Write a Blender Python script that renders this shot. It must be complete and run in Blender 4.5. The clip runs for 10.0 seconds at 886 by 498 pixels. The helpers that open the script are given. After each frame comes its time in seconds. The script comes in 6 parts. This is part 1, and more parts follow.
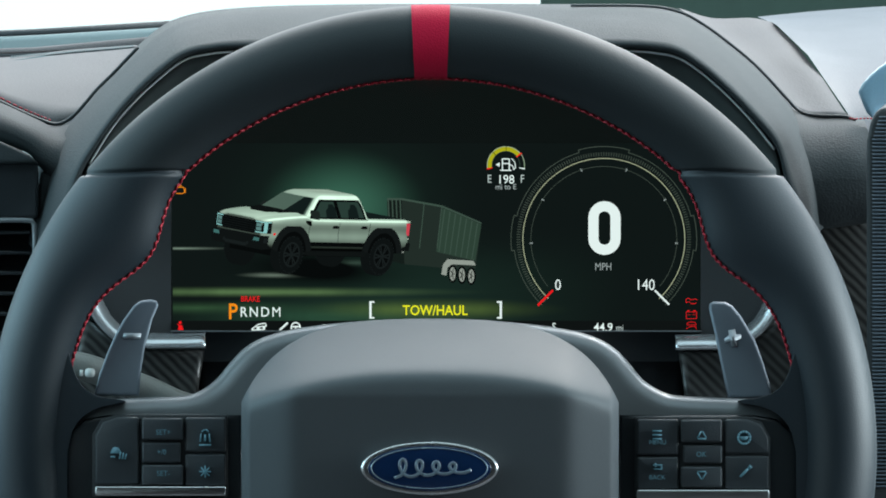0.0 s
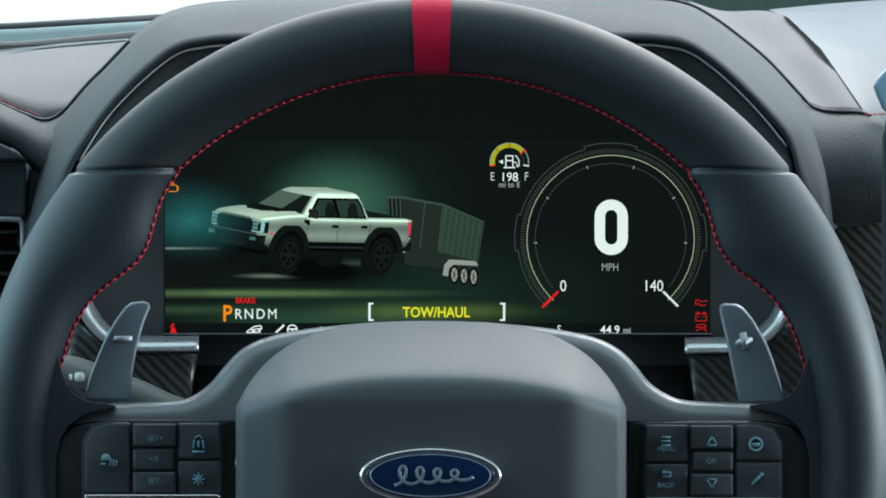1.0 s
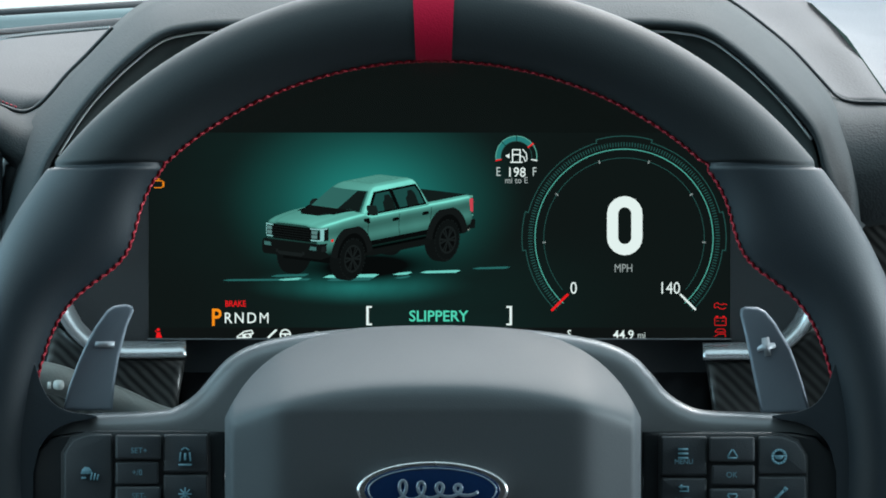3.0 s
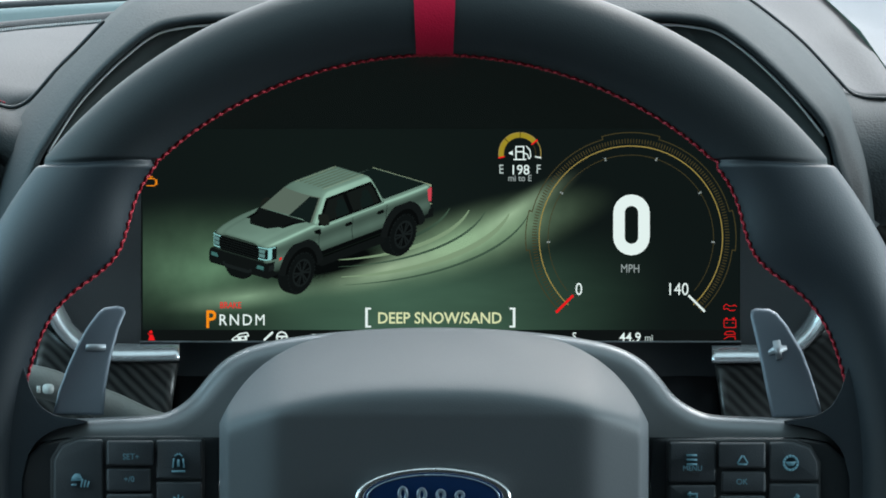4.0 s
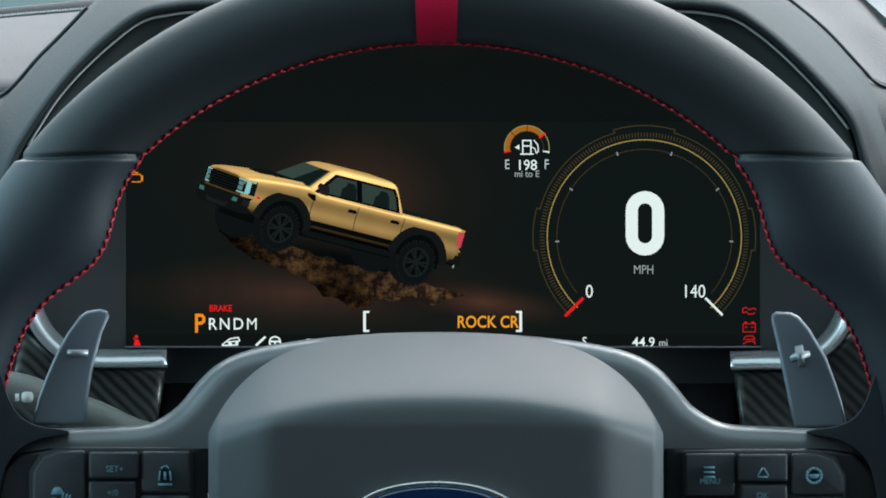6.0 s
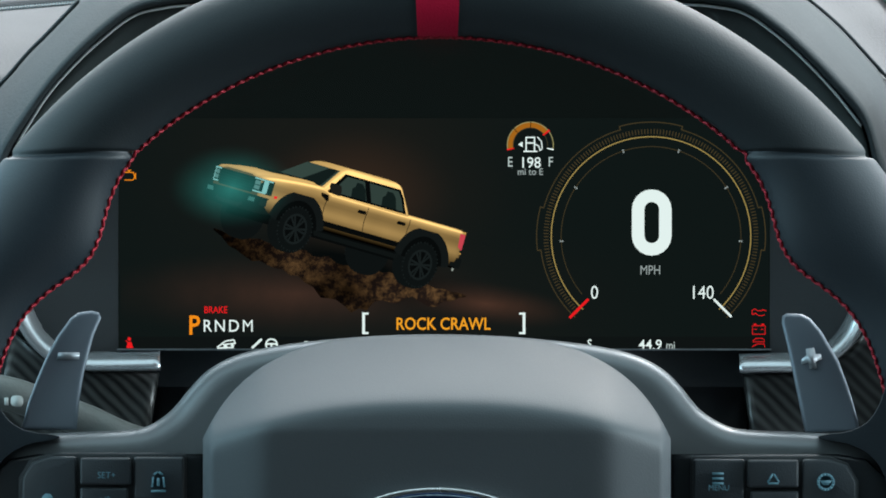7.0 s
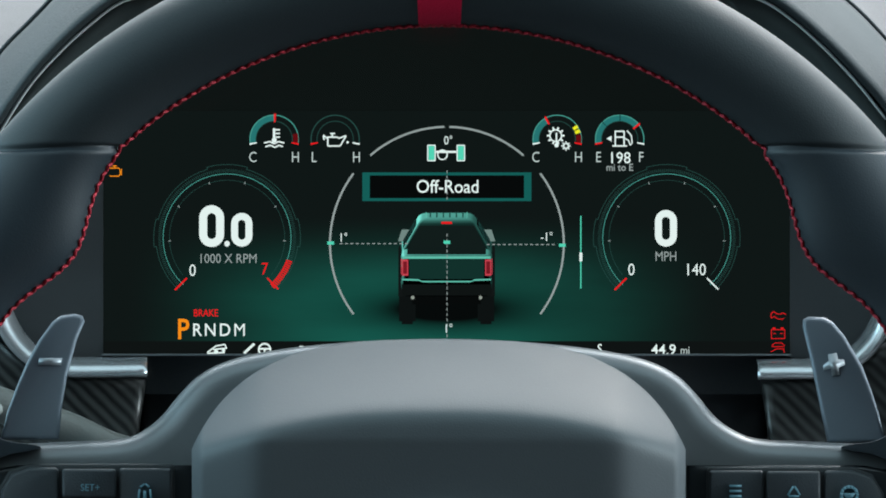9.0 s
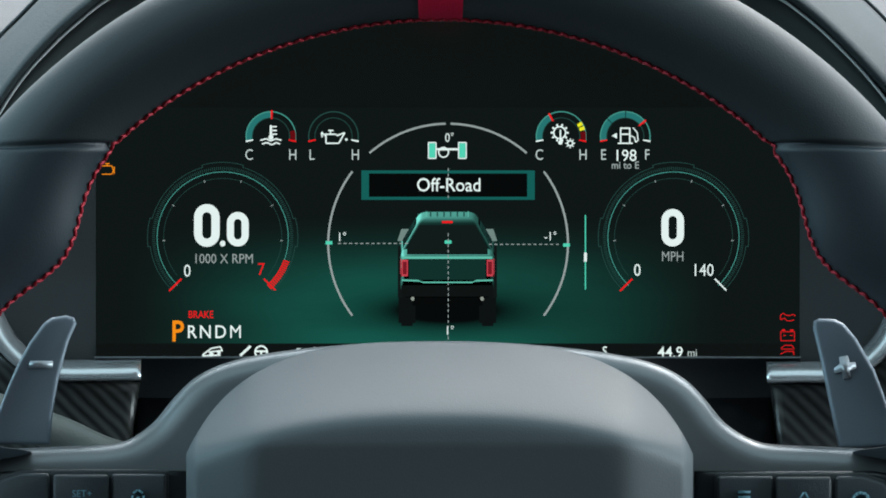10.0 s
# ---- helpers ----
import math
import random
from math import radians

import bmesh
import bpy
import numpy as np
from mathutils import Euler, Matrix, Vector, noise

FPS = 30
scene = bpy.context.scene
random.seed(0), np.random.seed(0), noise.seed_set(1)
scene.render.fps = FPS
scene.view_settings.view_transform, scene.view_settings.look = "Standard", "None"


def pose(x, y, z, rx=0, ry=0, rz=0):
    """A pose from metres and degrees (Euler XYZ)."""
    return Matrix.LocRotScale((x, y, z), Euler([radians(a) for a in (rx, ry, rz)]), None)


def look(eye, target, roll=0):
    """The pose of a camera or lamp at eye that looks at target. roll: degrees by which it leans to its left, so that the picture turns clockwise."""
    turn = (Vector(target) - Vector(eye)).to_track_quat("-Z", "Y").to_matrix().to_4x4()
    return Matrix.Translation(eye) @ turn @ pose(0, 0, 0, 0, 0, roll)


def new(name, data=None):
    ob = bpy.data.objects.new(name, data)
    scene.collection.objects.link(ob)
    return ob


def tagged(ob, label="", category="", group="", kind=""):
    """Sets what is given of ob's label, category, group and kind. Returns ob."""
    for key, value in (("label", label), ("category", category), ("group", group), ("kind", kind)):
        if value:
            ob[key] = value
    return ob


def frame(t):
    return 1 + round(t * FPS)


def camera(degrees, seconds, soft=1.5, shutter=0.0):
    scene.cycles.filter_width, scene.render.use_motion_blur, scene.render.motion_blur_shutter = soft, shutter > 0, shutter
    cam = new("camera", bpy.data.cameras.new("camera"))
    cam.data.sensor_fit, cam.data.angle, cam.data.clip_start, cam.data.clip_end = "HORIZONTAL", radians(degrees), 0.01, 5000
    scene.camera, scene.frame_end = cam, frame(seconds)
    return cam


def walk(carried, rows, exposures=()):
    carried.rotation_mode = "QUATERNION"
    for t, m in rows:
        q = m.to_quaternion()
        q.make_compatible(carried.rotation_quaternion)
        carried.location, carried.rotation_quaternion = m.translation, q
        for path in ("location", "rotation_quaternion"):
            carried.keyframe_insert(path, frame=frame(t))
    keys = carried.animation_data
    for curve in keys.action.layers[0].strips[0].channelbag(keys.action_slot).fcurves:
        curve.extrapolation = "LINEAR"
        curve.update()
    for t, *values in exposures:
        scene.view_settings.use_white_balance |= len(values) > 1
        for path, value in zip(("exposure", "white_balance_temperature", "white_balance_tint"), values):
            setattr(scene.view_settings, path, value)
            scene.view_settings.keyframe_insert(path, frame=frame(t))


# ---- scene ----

# The plan is fitted to the camera's opening view, in quarter millimetres in the plane of the steering wheel; AXIS is
# the height of its middle.
AXIS = 1.30
REACH = 5.6


def at(gx, gy, y=0.0):
    # widened with depth so each point keeps its place in the camera's view
    k = 0.00025 * (1 + y / REACH)
    return Vector(((gx - 784) * k, y, AXIS + (441 - gy) * k))


# ---- camera: a slow, straight push towards the wheel with a long lens ----
cam = camera(math.degrees(2 * math.atan(0.196 / REACH)), 10.0, soft=1.8)


def push(t):
    s = 1 + t / 30
    unit = 0.00025 / REACH
    drift = math.degrees(math.atan(75 * (s - 1) * unit))
    nod = math.degrees(math.atan(5 * (s - 1) * unit))
    return pose(0, 0.085 - (REACH + 0.085) / s, AXIS, 90 - nod, 0, drift)


walk(cam, [(t * 0.5, push(t * 0.5)) for t in range(21)])

# ---- light: bright overcast day through windscreen and side windows ----
world = bpy.data.worlds.new("day")
scene.world = world
world.use_nodes = True
wn = world.node_tree
sky = wn.nodes.new("ShaderNodeTexSky")
sky.sky_type = "NISHITA"
sky.sun_disc = False
sky.sun_elevation, sky.sun_rotation = radians(48), radians(25)
cloud = wn.nodes.new("ShaderNodeMix")
cloud.data_type = "RGBA"
cloud.inputs[0].default_value = 0.75
cloud.inputs[7].default_value = (10.6, 14.4, 15.2, 1)
wn.links.new(sky.outputs[0], cloud.inputs[6])
wn.links.new(cloud.outputs[2], wn.nodes["Background"].inputs[0])
wn.nodes["Background"].inputs[1].default_value = 0.1
sun = new("sun", bpy.data.lights.new("sun", "SUN"))
sun.data.energy, sun.data.angle, sun.data.color = 1.2, radians(12), (1, 0.95, 0.9)
sun.matrix_world = look((1.2, 2.6, 4.4), (0, 0, 1.3))




def opening_light(name, eye, target, width, height, watts, color):
    """The sky's light in the opening of a window."""
    ob = new(name, bpy.data.lights.new(name, "AREA"))
    ob.data.shape, ob.data.size, ob.data.size_y = "RECTANGLE", width, height
    ob.data.energy, ob.data.color = watts, color
    ob.matrix_world = look(eye, target)


opening_light("windscreen_light", (0.25, 0.66, 1.98), (0.1, -0.2, 1.25), 1.7, 0.7, 21.5, (0.94, 0.965, 1.0))
opening_light("side_window_light", (-0.83, 0.1, 1.5), (0.0, 0.05, 1.25), 0.9, 0.5, 5.2, (0.48, 0.84, 1.0))
opening_light("far_window_light", (1.43, 0.05, 1.5), (0.0, 0.0, 1.25), 1.0, 0.5, 28, (0.82, 0.95, 1.0))

# ---- materials ----
def nodes_of(name):
    m = bpy.data.materials.new(name)
    m.use_nodes = True
    return m, m.node_tree.nodes, m.node_tree.links, m.node_tree.nodes["Principled BSDF"]


def surface(name, color, rough=0.5, metal=0.0, grain=0.0, grain_size=900.0, vary=0.15, coat=0.0, wear=0.12, spec=0.5):
    """A surface with fine grain relief, and colour and gloss that drift at two scales."""
    m, n, l, b = nodes_of(name)
    co = n.new("ShaderNodeTexCoord")
    big, fine = n.new("ShaderNodeTexNoise"), n.new("ShaderNodeTexNoise")
    big.inputs["Scale"].default_value, fine.inputs["Scale"].default_value = 14, grain_size
    big.inputs["Detail"].default_value = 5
    for q in (big, fine):
        l.new(co.outputs["Object"], q.inputs["Vector"])
    mix = n.new("ShaderNodeMix")
    mix.data_type = "RGBA"
    lo, hi = 1 - vary, 1 + vary
    mix.inputs[6].default_value = (*[c * lo for c in color], 1)
    mix.inputs[7].default_value = (*[min(1, c * hi) for c in color], 1)
    add = n.new("ShaderNodeMath")
    add.operation = "MULTIPLY_ADD"
    add.inputs[1].default_value = 0.5
    l.new(fine.outputs[0], add.inputs[0])
    half = n.new("ShaderNodeMath")
    half.operation = "MULTIPLY"
    half.inputs[1].default_value = 0.5
    l.new(big.outputs[0], half.inputs[0])
    l.new(half.outputs[0], add.inputs[2])
    l.new(add.outputs[0], mix.inputs[0])
    l.new(mix.outputs[2], b.inputs["Base Color"])
    rr = n.new("ShaderNodeMapRange")
    rr.inputs[3].default_value, rr.inputs[4].default_value = max(0.02, rough - wear), min(1, rough + wear)
    l.new(big.outputs[0], rr.inputs[0])
    l.new(rr.outputs[0], b.inputs["Roughness"])
    b.inputs["Metallic"].default_value = metal
    b.inputs["Coat Weight"].default_value = coat
    b.inputs["Specular IOR Level"].default_value = spec
    if grain:
        vor = n.new("ShaderNodeTexVoronoi")
        vor.inputs["Scale"].default_value = grain_size
        l.new(co.outputs["Object"], vor.inputs["Vector"])
        bump = n.new("ShaderNodeBump")
        bump.inputs["Strength"].default_value, bump.inputs["Distance"].default_value = grain, 0.0004
        l.new(vor.outputs[0], bump.inputs["Height"])
        l.new(bump.outputs[0], b.inputs["Normal"])
    return m


def glow(name, color, strength=1.0):
    m, n, l, b = nodes_of(name)
    n.remove(b)
    e = n.new("ShaderNodeEmission")
    e.inputs[0].default_value, e.inputs[1].default_value = (*color, 1), strength
    l.new(e.outputs[0], n["Material Output"].inputs[0])
    return m


LEATHER = surface("black_leather", (0.0105, 0.018, 0.0225), 0.60, grain=0.12, grain_size=1600, vary=0.2)
GRIP = surface("grip_leather", (0.018, 0.028, 0.037), 0.50, grain=0.10, grain_size=1500, vary=0.2)
RED_LEATHER = surface("red_leather", (0.52, 0.003, 0.040), 0.72, grain=0.3, grain_size=1300, spec=0.25)
THREAD = surface("red_thread", (0.42, 0.008, 0.028), 0.7, vary=0.3, grain_size=3000)
COVER = surface("soft_grey_plastic", (0.086, 0.101, 0.112), 0.56, grain=0.08, grain_size=1500, vary=0.08)
DASH = surface("charcoal_dash_skin", (0.020, 0.028, 0.032), 0.78, grain=0.35, grain_size=900, vary=0.12)
# dark dash leather, its colour lightened for strong light through the windscreen
PAD = surface("lightened_dash_pad", (0.088, 0.086, 0.090), 0.85, grain=0.4, grain_size=800, vary=0.08)
SATIN = surface("satin_grey_trim", (0.20, 0.22, 0.235), 0.37, metal=0.4, vary=0.08, grain_size=2500)
CHROME = surface("satin_chrome", (0.82, 0.84, 0.86), 0.28, metal=1.0, vary=0.05, wear=0.06)
TRIM = surface("brushed_trim", (0.62, 0.65, 0.68), 0.27, metal=0.8, vary=0.06, wear=0.06)
# charcoal skin with the sky's reflection put in as a blue-grey tint
SIDE_SKIN = surface("side_dash_skin", (0.050, 0.064, 0.082), 0.58, grain=0.2, grain_size=900, vary=0.12)
PIPING = surface("pale_piping", (0.72, 0.75, 0.76), 0.4)
PADDLE = surface("paddle_metal", (0.15, 0.185, 0.225), 0.45, metal=0.3, vary=0.1, grain_size=2500)
PIANO = surface("gloss_black", (0.026, 0.031, 0.035), 0.2, coat=0.3, vary=0.2, wear=0.05)
MATT = surface("matt_black", (0.036, 0.043, 0.048), 0.6, grain=0.2, vary=0.2)
BEZEL = surface("display_bezel", (0.050, 0.056, 0.061), 0.5, vary=0.15)
SKIRT = surface("grey_skirt", (0.055, 0.070, 0.070), 0.6, vary=0.12, grain=0.1)
BUTTON = surface("button_rubber", (0.045, 0.055, 0.064), 0.45, grain=0.2, vary=0.15, grain_size=2000)
PRINT = surface("button_print", (0.10, 0.2, 0.25), 0.6, vary=0.1)
# faint emission added so that the printed symbols read brighter
PRINT.node_tree.nodes["Principled BSDF"].inputs["Emission Color"].default_value = (0.014, 0.045, 0.06, 1)
PRINT.node_tree.nodes["Principled BSDF"].inputs["Emission Strength"].default_value = 1.0
MARK = surface("silver_print", (0.42, 0.46, 0.5), 0.35, metal=0.5)
BLUE = surface("badge_enamel", (0.007, 0.026, 0.085), 0.2, coat=0.6, vary=0.15)
PALE = surface("badge_silver", (0.32, 0.42, 0.52), 0.3, metal=0.6)
STALK = surface("stalk_plastic", (0.19, 0.2, 0.19), 0.45, grain=0.2)
COWL = surface("cowl_plastic", (0.20, 0.26, 0.27), 0.5, vary=0.15)
CLOTH = surface("cab_lining", (0.10, 0.10, 0.105), 0.9, vary=0.1, grain=0.3, grain_size=500)
EARTH = surface("pale_concrete", (0.42, 0.41, 0.39), 0.9, vary=0.2, grain_size=5)
SCREEN = surface("display_glass", (0.004, 0.005, 0.005), 0.12, vary=0.1, wear=0.03, spec=0.3)
SCREEN.node_tree.nodes["Principled BSDF"].inputs["Emission Color"].default_value = (0.0034, 0.0054, 0.0048, 1)
SCREEN.node_tree.nodes["Principled BSDF"].inputs["Emission Strength"].default_value = 1.0
WHITE_LIT = glow("lit_white", (0.80, 0.93, 0.90), 0.95)
GREY_LIT = glow("lit_grey", (0.42, 0.5, 0.49), 0.7)
SOFT_LIT = glow("lit_soft_white", (0.62, 0.74, 0.72), 0.8)
RED_LIT = glow("lit_red", (0.85, 0.012, 0.015), 0.95)
AMBER_LIT = glow("lit_amber", (0.95, 0.28, 0.01), 0.95)
YELLOW_LIT = glow("lit_yellow", (0.85, 0.85, 0.02), 0.95)
TEAL_LIT = glow("lit_teal", (0.09, 0.72, 0.50), 0.9)
TEAL_DIM = glow("lit_deep_teal", (0.008, 0.12, 0.105), 0.9)
LIME_LIT = glow("lit_lime", (0.32, 0.85, 0.05), 0.95)
CREAM_LIT = glow("lit_cream", (0.72, 0.78, 0.45), 0.95)
ORANGE_LIT = glow("lit_orange", (0.9, 0.36, 0.02), 0.95)
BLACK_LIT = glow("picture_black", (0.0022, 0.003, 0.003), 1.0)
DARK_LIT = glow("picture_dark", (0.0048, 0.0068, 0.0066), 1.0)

# carbon weave
CARBON, n_, l_, b_ = nodes_of("carbon_weave")
co_ = n_.new("ShaderNodeTexCoord")
wv = n_.new("ShaderNodeTexWave")
wv.wave_type, wv.bands_direction = "BANDS", "DIAGONAL"
wv.inputs["Scale"].default_value, wv.inputs["Distortion"].default_value = 120, 0.8
l_.new(co_.outputs["Object"], wv.inputs["Vector"])
cr = n_.new("ShaderNodeValToRGB")
cr.color_ramp.elements[0].color, cr.color_ramp.elements[1].color = (0.010, 0.011, 0.011, 1), (0.06, 0.062, 0.06, 1)
l_.new(wv.outputs[0], cr.inputs[0])
l_.new(cr.outputs[0], b_.inputs["Base Color"])
b_.inputs["Roughness"].default_value = 0.3

# The display's colour themes lie one behind the other in depth: a lit piece takes the colour of the layer that it stands in.
DISPLAY_Y = 0.14
SQUASH = 0.0655


def theme_node(n, l, near, step):
    """0 to 1 over the six colour layers, by the depth of the piece in the display."""
    info, sep, mr = n.new("ShaderNodeObjectInfo"), n.new("ShaderNodeSeparateXYZ"), n.new("ShaderNodeMapRange")
    l.new(info.outputs["Location"], sep.inputs[0])
    l.new(sep.outputs["Y"], mr.inputs[0])
    mr.inputs[1].default_value = DISPLAY_Y + SQUASH * near
    mr.inputs[2].default_value = DISPLAY_Y + SQUASH * (near - 5 * step)
    return mr.outputs[0]


def theme_ramp(n, l, theme, colors):
    r = n.new("ShaderNodeValToRGB")
    e = r.color_ramp.elements
    while len(e) < 6:
        e.new(0.5)
    for i, c in enumerate(colors):
        e[i].position = i / 5
    for i, c in enumerate(colors):
        e[i].color = (*c, 1) if len(c) == 3 else c
    l.new(theme, r.inputs[0])
    return r.outputs[0]


TRUCK_NEAR, TRUCK_STEP = -0.105, 0.008
RING_NEAR, RING_STEP = -0.20, 0.010
BACK_NEAR, BACK_STEP = -0.004, 0.004


def themed(name, near, step, colors, strength=1.0):
    m, n, l, b = nodes_of(name)
    n.remove(b)
    e = n.new("ShaderNodeEmission")
    l.new(theme_ramp(n, l, theme_node(n, l, near, step), colors), e.inputs[0])
    e.inputs[1].default_value = strength
    l.new(e.outputs[0], n["Material Output"].inputs[0])
    return m


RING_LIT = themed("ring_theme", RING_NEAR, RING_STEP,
                  [(0.55, 0.62, 0.40), (0.12, 0.62, 0.50), (0.38, 0.55, 0.48), (0.50, 0.38, 0.10), (0.55, 0.40, 0.12), (0.10, 0.50, 0.42)], 0.62)
RING_FAINT = themed("ring_theme_faint", RING_NEAR, RING_STEP,
                    [(0.055, 0.075, 0.06), (0.02, 0.09, 0.08), (0.05, 0.08, 0.07), (0.06, 0.05, 0.02), (0.06, 0.045, 0.02), (0.02, 0.07, 0.06)], 0.9)
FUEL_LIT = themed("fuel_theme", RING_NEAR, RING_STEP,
                  [(0.42, 0.42, 0.01), (0.02, 0.20, 0.19), (0.06, 0.16, 0.13), (0.34, 0.26, 0.02), (0.38, 0.13, 0.01), (0.02, 0.18, 0.17)], 0.95)


def shaded_picture_paint(name, colors, gain=1.0):
    """The paint of the drawn truck, with shading put into its emitted colour by face direction, as in the drawing: a
    broad light above and beside it.
    """
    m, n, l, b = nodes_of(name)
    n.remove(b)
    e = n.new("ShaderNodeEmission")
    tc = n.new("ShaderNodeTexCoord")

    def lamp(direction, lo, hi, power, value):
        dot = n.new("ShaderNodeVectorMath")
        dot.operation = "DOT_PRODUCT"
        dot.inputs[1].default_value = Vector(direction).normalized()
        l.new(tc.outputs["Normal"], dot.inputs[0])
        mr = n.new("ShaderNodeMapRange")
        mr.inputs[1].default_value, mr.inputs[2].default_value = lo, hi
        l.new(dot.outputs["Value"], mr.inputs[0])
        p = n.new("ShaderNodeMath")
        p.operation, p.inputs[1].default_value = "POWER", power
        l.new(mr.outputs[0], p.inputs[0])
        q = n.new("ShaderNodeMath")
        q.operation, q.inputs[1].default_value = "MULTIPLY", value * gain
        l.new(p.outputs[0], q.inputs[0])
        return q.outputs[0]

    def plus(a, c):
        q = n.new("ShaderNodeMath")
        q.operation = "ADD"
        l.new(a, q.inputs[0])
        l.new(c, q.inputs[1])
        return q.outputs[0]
    # painted into the emission: broad light, a gloss along the shoulders, and a faint light from the far side
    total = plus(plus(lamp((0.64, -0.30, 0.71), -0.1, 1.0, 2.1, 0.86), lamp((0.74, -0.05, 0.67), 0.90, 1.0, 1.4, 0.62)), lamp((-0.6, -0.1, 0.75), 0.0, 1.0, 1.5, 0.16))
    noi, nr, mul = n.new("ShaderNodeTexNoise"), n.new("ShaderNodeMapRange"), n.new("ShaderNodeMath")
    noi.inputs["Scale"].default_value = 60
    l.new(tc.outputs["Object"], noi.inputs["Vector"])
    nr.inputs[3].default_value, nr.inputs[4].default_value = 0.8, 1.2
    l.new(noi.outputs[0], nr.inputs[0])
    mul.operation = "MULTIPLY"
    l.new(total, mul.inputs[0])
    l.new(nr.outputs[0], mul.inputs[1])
    # shade put into the colour as well: dimmer towards the sill
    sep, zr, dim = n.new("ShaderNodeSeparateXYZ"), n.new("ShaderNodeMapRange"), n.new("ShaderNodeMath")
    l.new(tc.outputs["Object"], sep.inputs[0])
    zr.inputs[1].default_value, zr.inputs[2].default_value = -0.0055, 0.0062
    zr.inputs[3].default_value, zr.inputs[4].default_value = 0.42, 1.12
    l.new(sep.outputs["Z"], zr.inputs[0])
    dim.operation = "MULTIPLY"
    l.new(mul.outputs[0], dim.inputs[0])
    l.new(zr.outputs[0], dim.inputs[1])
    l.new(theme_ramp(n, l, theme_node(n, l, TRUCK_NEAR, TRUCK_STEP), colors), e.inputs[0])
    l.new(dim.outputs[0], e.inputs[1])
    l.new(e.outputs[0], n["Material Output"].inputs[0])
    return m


TRUCK_SHADED_PAINT = shaded_picture_paint("truck_shaded_paint",
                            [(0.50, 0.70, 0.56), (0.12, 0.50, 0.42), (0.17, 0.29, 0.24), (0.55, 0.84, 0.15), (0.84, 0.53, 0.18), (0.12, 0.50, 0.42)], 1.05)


def back_material():
    """The drawn surroundings: a haze of light behind the truck and a lit ground below it."""
    m, n, l, b = nodes_of("picture_backdrop")
    n.remove(b)
    e = n.new("ShaderNodeEmission")
    tc = n.new("ShaderNodeTexCoord")
    theme = theme_node(n, l, BACK_NEAR, BACK_STEP)

    def calc(op, a, c, third=None):
        q = n.new("ShaderNodeMath")
        q.operation = op
        for i, v in enumerate((a, c, third)):
            if v is None:
                continue
            if isinstance(v, (int, float)):
                q.inputs[i].default_value = v
            else:
                l.new(v, q.inputs[i])
        return q.outputs[0]

    def soft(v, lo, hi):
        q = n.new("ShaderNodeMapRange")
        q.interpolation_type = "SMOOTHSTEP"
        q.inputs[1].default_value, q.inputs[2].default_value = lo, hi
        l.new(v, q.inputs[0])
        return q.outputs[0]

    sep = n.new("ShaderNodeSeparateXYZ")
    l.new(tc.outputs["Object"], sep.inputs[0])
    noi = n.new("ShaderNodeTexNoise")
    noi.inputs["Scale"].default_value, noi.inputs["Detail"].default_value = 22, 4
    stretch = n.new("ShaderNodeMapping")
    stretch.inputs["Scale"].default_value = (0.5, 1, 2.2)
    stretch.inputs["Rotation"].default_value = (0, 0.15, 0)
    l.new(tc.outputs["Object"], stretch.inputs[0])
    l.new(stretch.outputs[0], noi.inputs["Vector"])
    x, z = sep.outputs["X"], sep.outputs["Z"]
    # haze: an ellipse of light about the truck's cab
    hx = calc("ADD", x, theme_ramp(n, l, theme, [(v, v, v) for v in (0.0455, 0.032, 0.036, 0.034, 0.036, 0.003)]))
    hz = calc("MULTIPLY", calc("ADD", z, -0.020), 1.45)
    far = calc("SQRT", calc("ADD", calc("MULTIPLY", hx, hx), calc("MULTIPLY", hz, hz)), 0)
    haze = soft(far, 0.066, 0.0)
    tight = soft(far, 0.040, 0.0)
    ground = calc("MULTIPLY", soft(z, 0.012, -0.022), soft(calc("ABSOLUTE", calc("ADD", x, 0.012), 0), 0.105, 0.012))
    wide = calc("MULTIPLY", soft(calc("ABSOLUTE", calc("ADD", x, 0.045), 0), 0.095, 0.02), soft(z, -0.022, 0.018))
    rough = calc("MULTIPLY_ADD", noi.outputs[0], 1.3, 0.3)

    def weight(values):
        return theme_ramp(n, l, theme, [(v, v, v) for v in values])
    total = calc("MULTIPLY", haze, weight([0.03, 0.38, 0.0, 0.22, 0.02, 0.0]))
    total = calc("MULTIPLY_ADD", tight, weight([0.33, 0.20, 0.0, 0.10, 0.10, 0.0]), total)
    total = calc("MULTIPLY_ADD", calc("MULTIPLY", ground, rough), weight([0.04, 0.02, 0.22, 0.06, 0.01, 0.26]), total)
    total = calc("MULTIPLY_ADD", calc("MULTIPLY", wide, rough), weight([0.0, 0.02, 0.0, 0.55, 0.01, 0.0]), total)
    col = theme_ramp(n, l, theme, [(0.10, 0.34, 0.22), (0.02, 0.36, 0.31), (0.19, 0.42, 0.27), (0.21, 0.265, 0.042), (0.22, 0.09, 0.04), (0.015, 0.30, 0.22)])
    base = n.new("ShaderNodeMix")
    base.data_type = "RGBA"
    base.inputs[6].default_value = (0.005, 0.0085, 0.008, 1)
    l.new(total, base.inputs[0])
    l.new(col, base.inputs[7])
    l.new(base.outputs[2], e.inputs[0])
    l.new(e.outputs[0], n["Material Output"].inputs[0])
    return m


BACKGROUND = back_material()


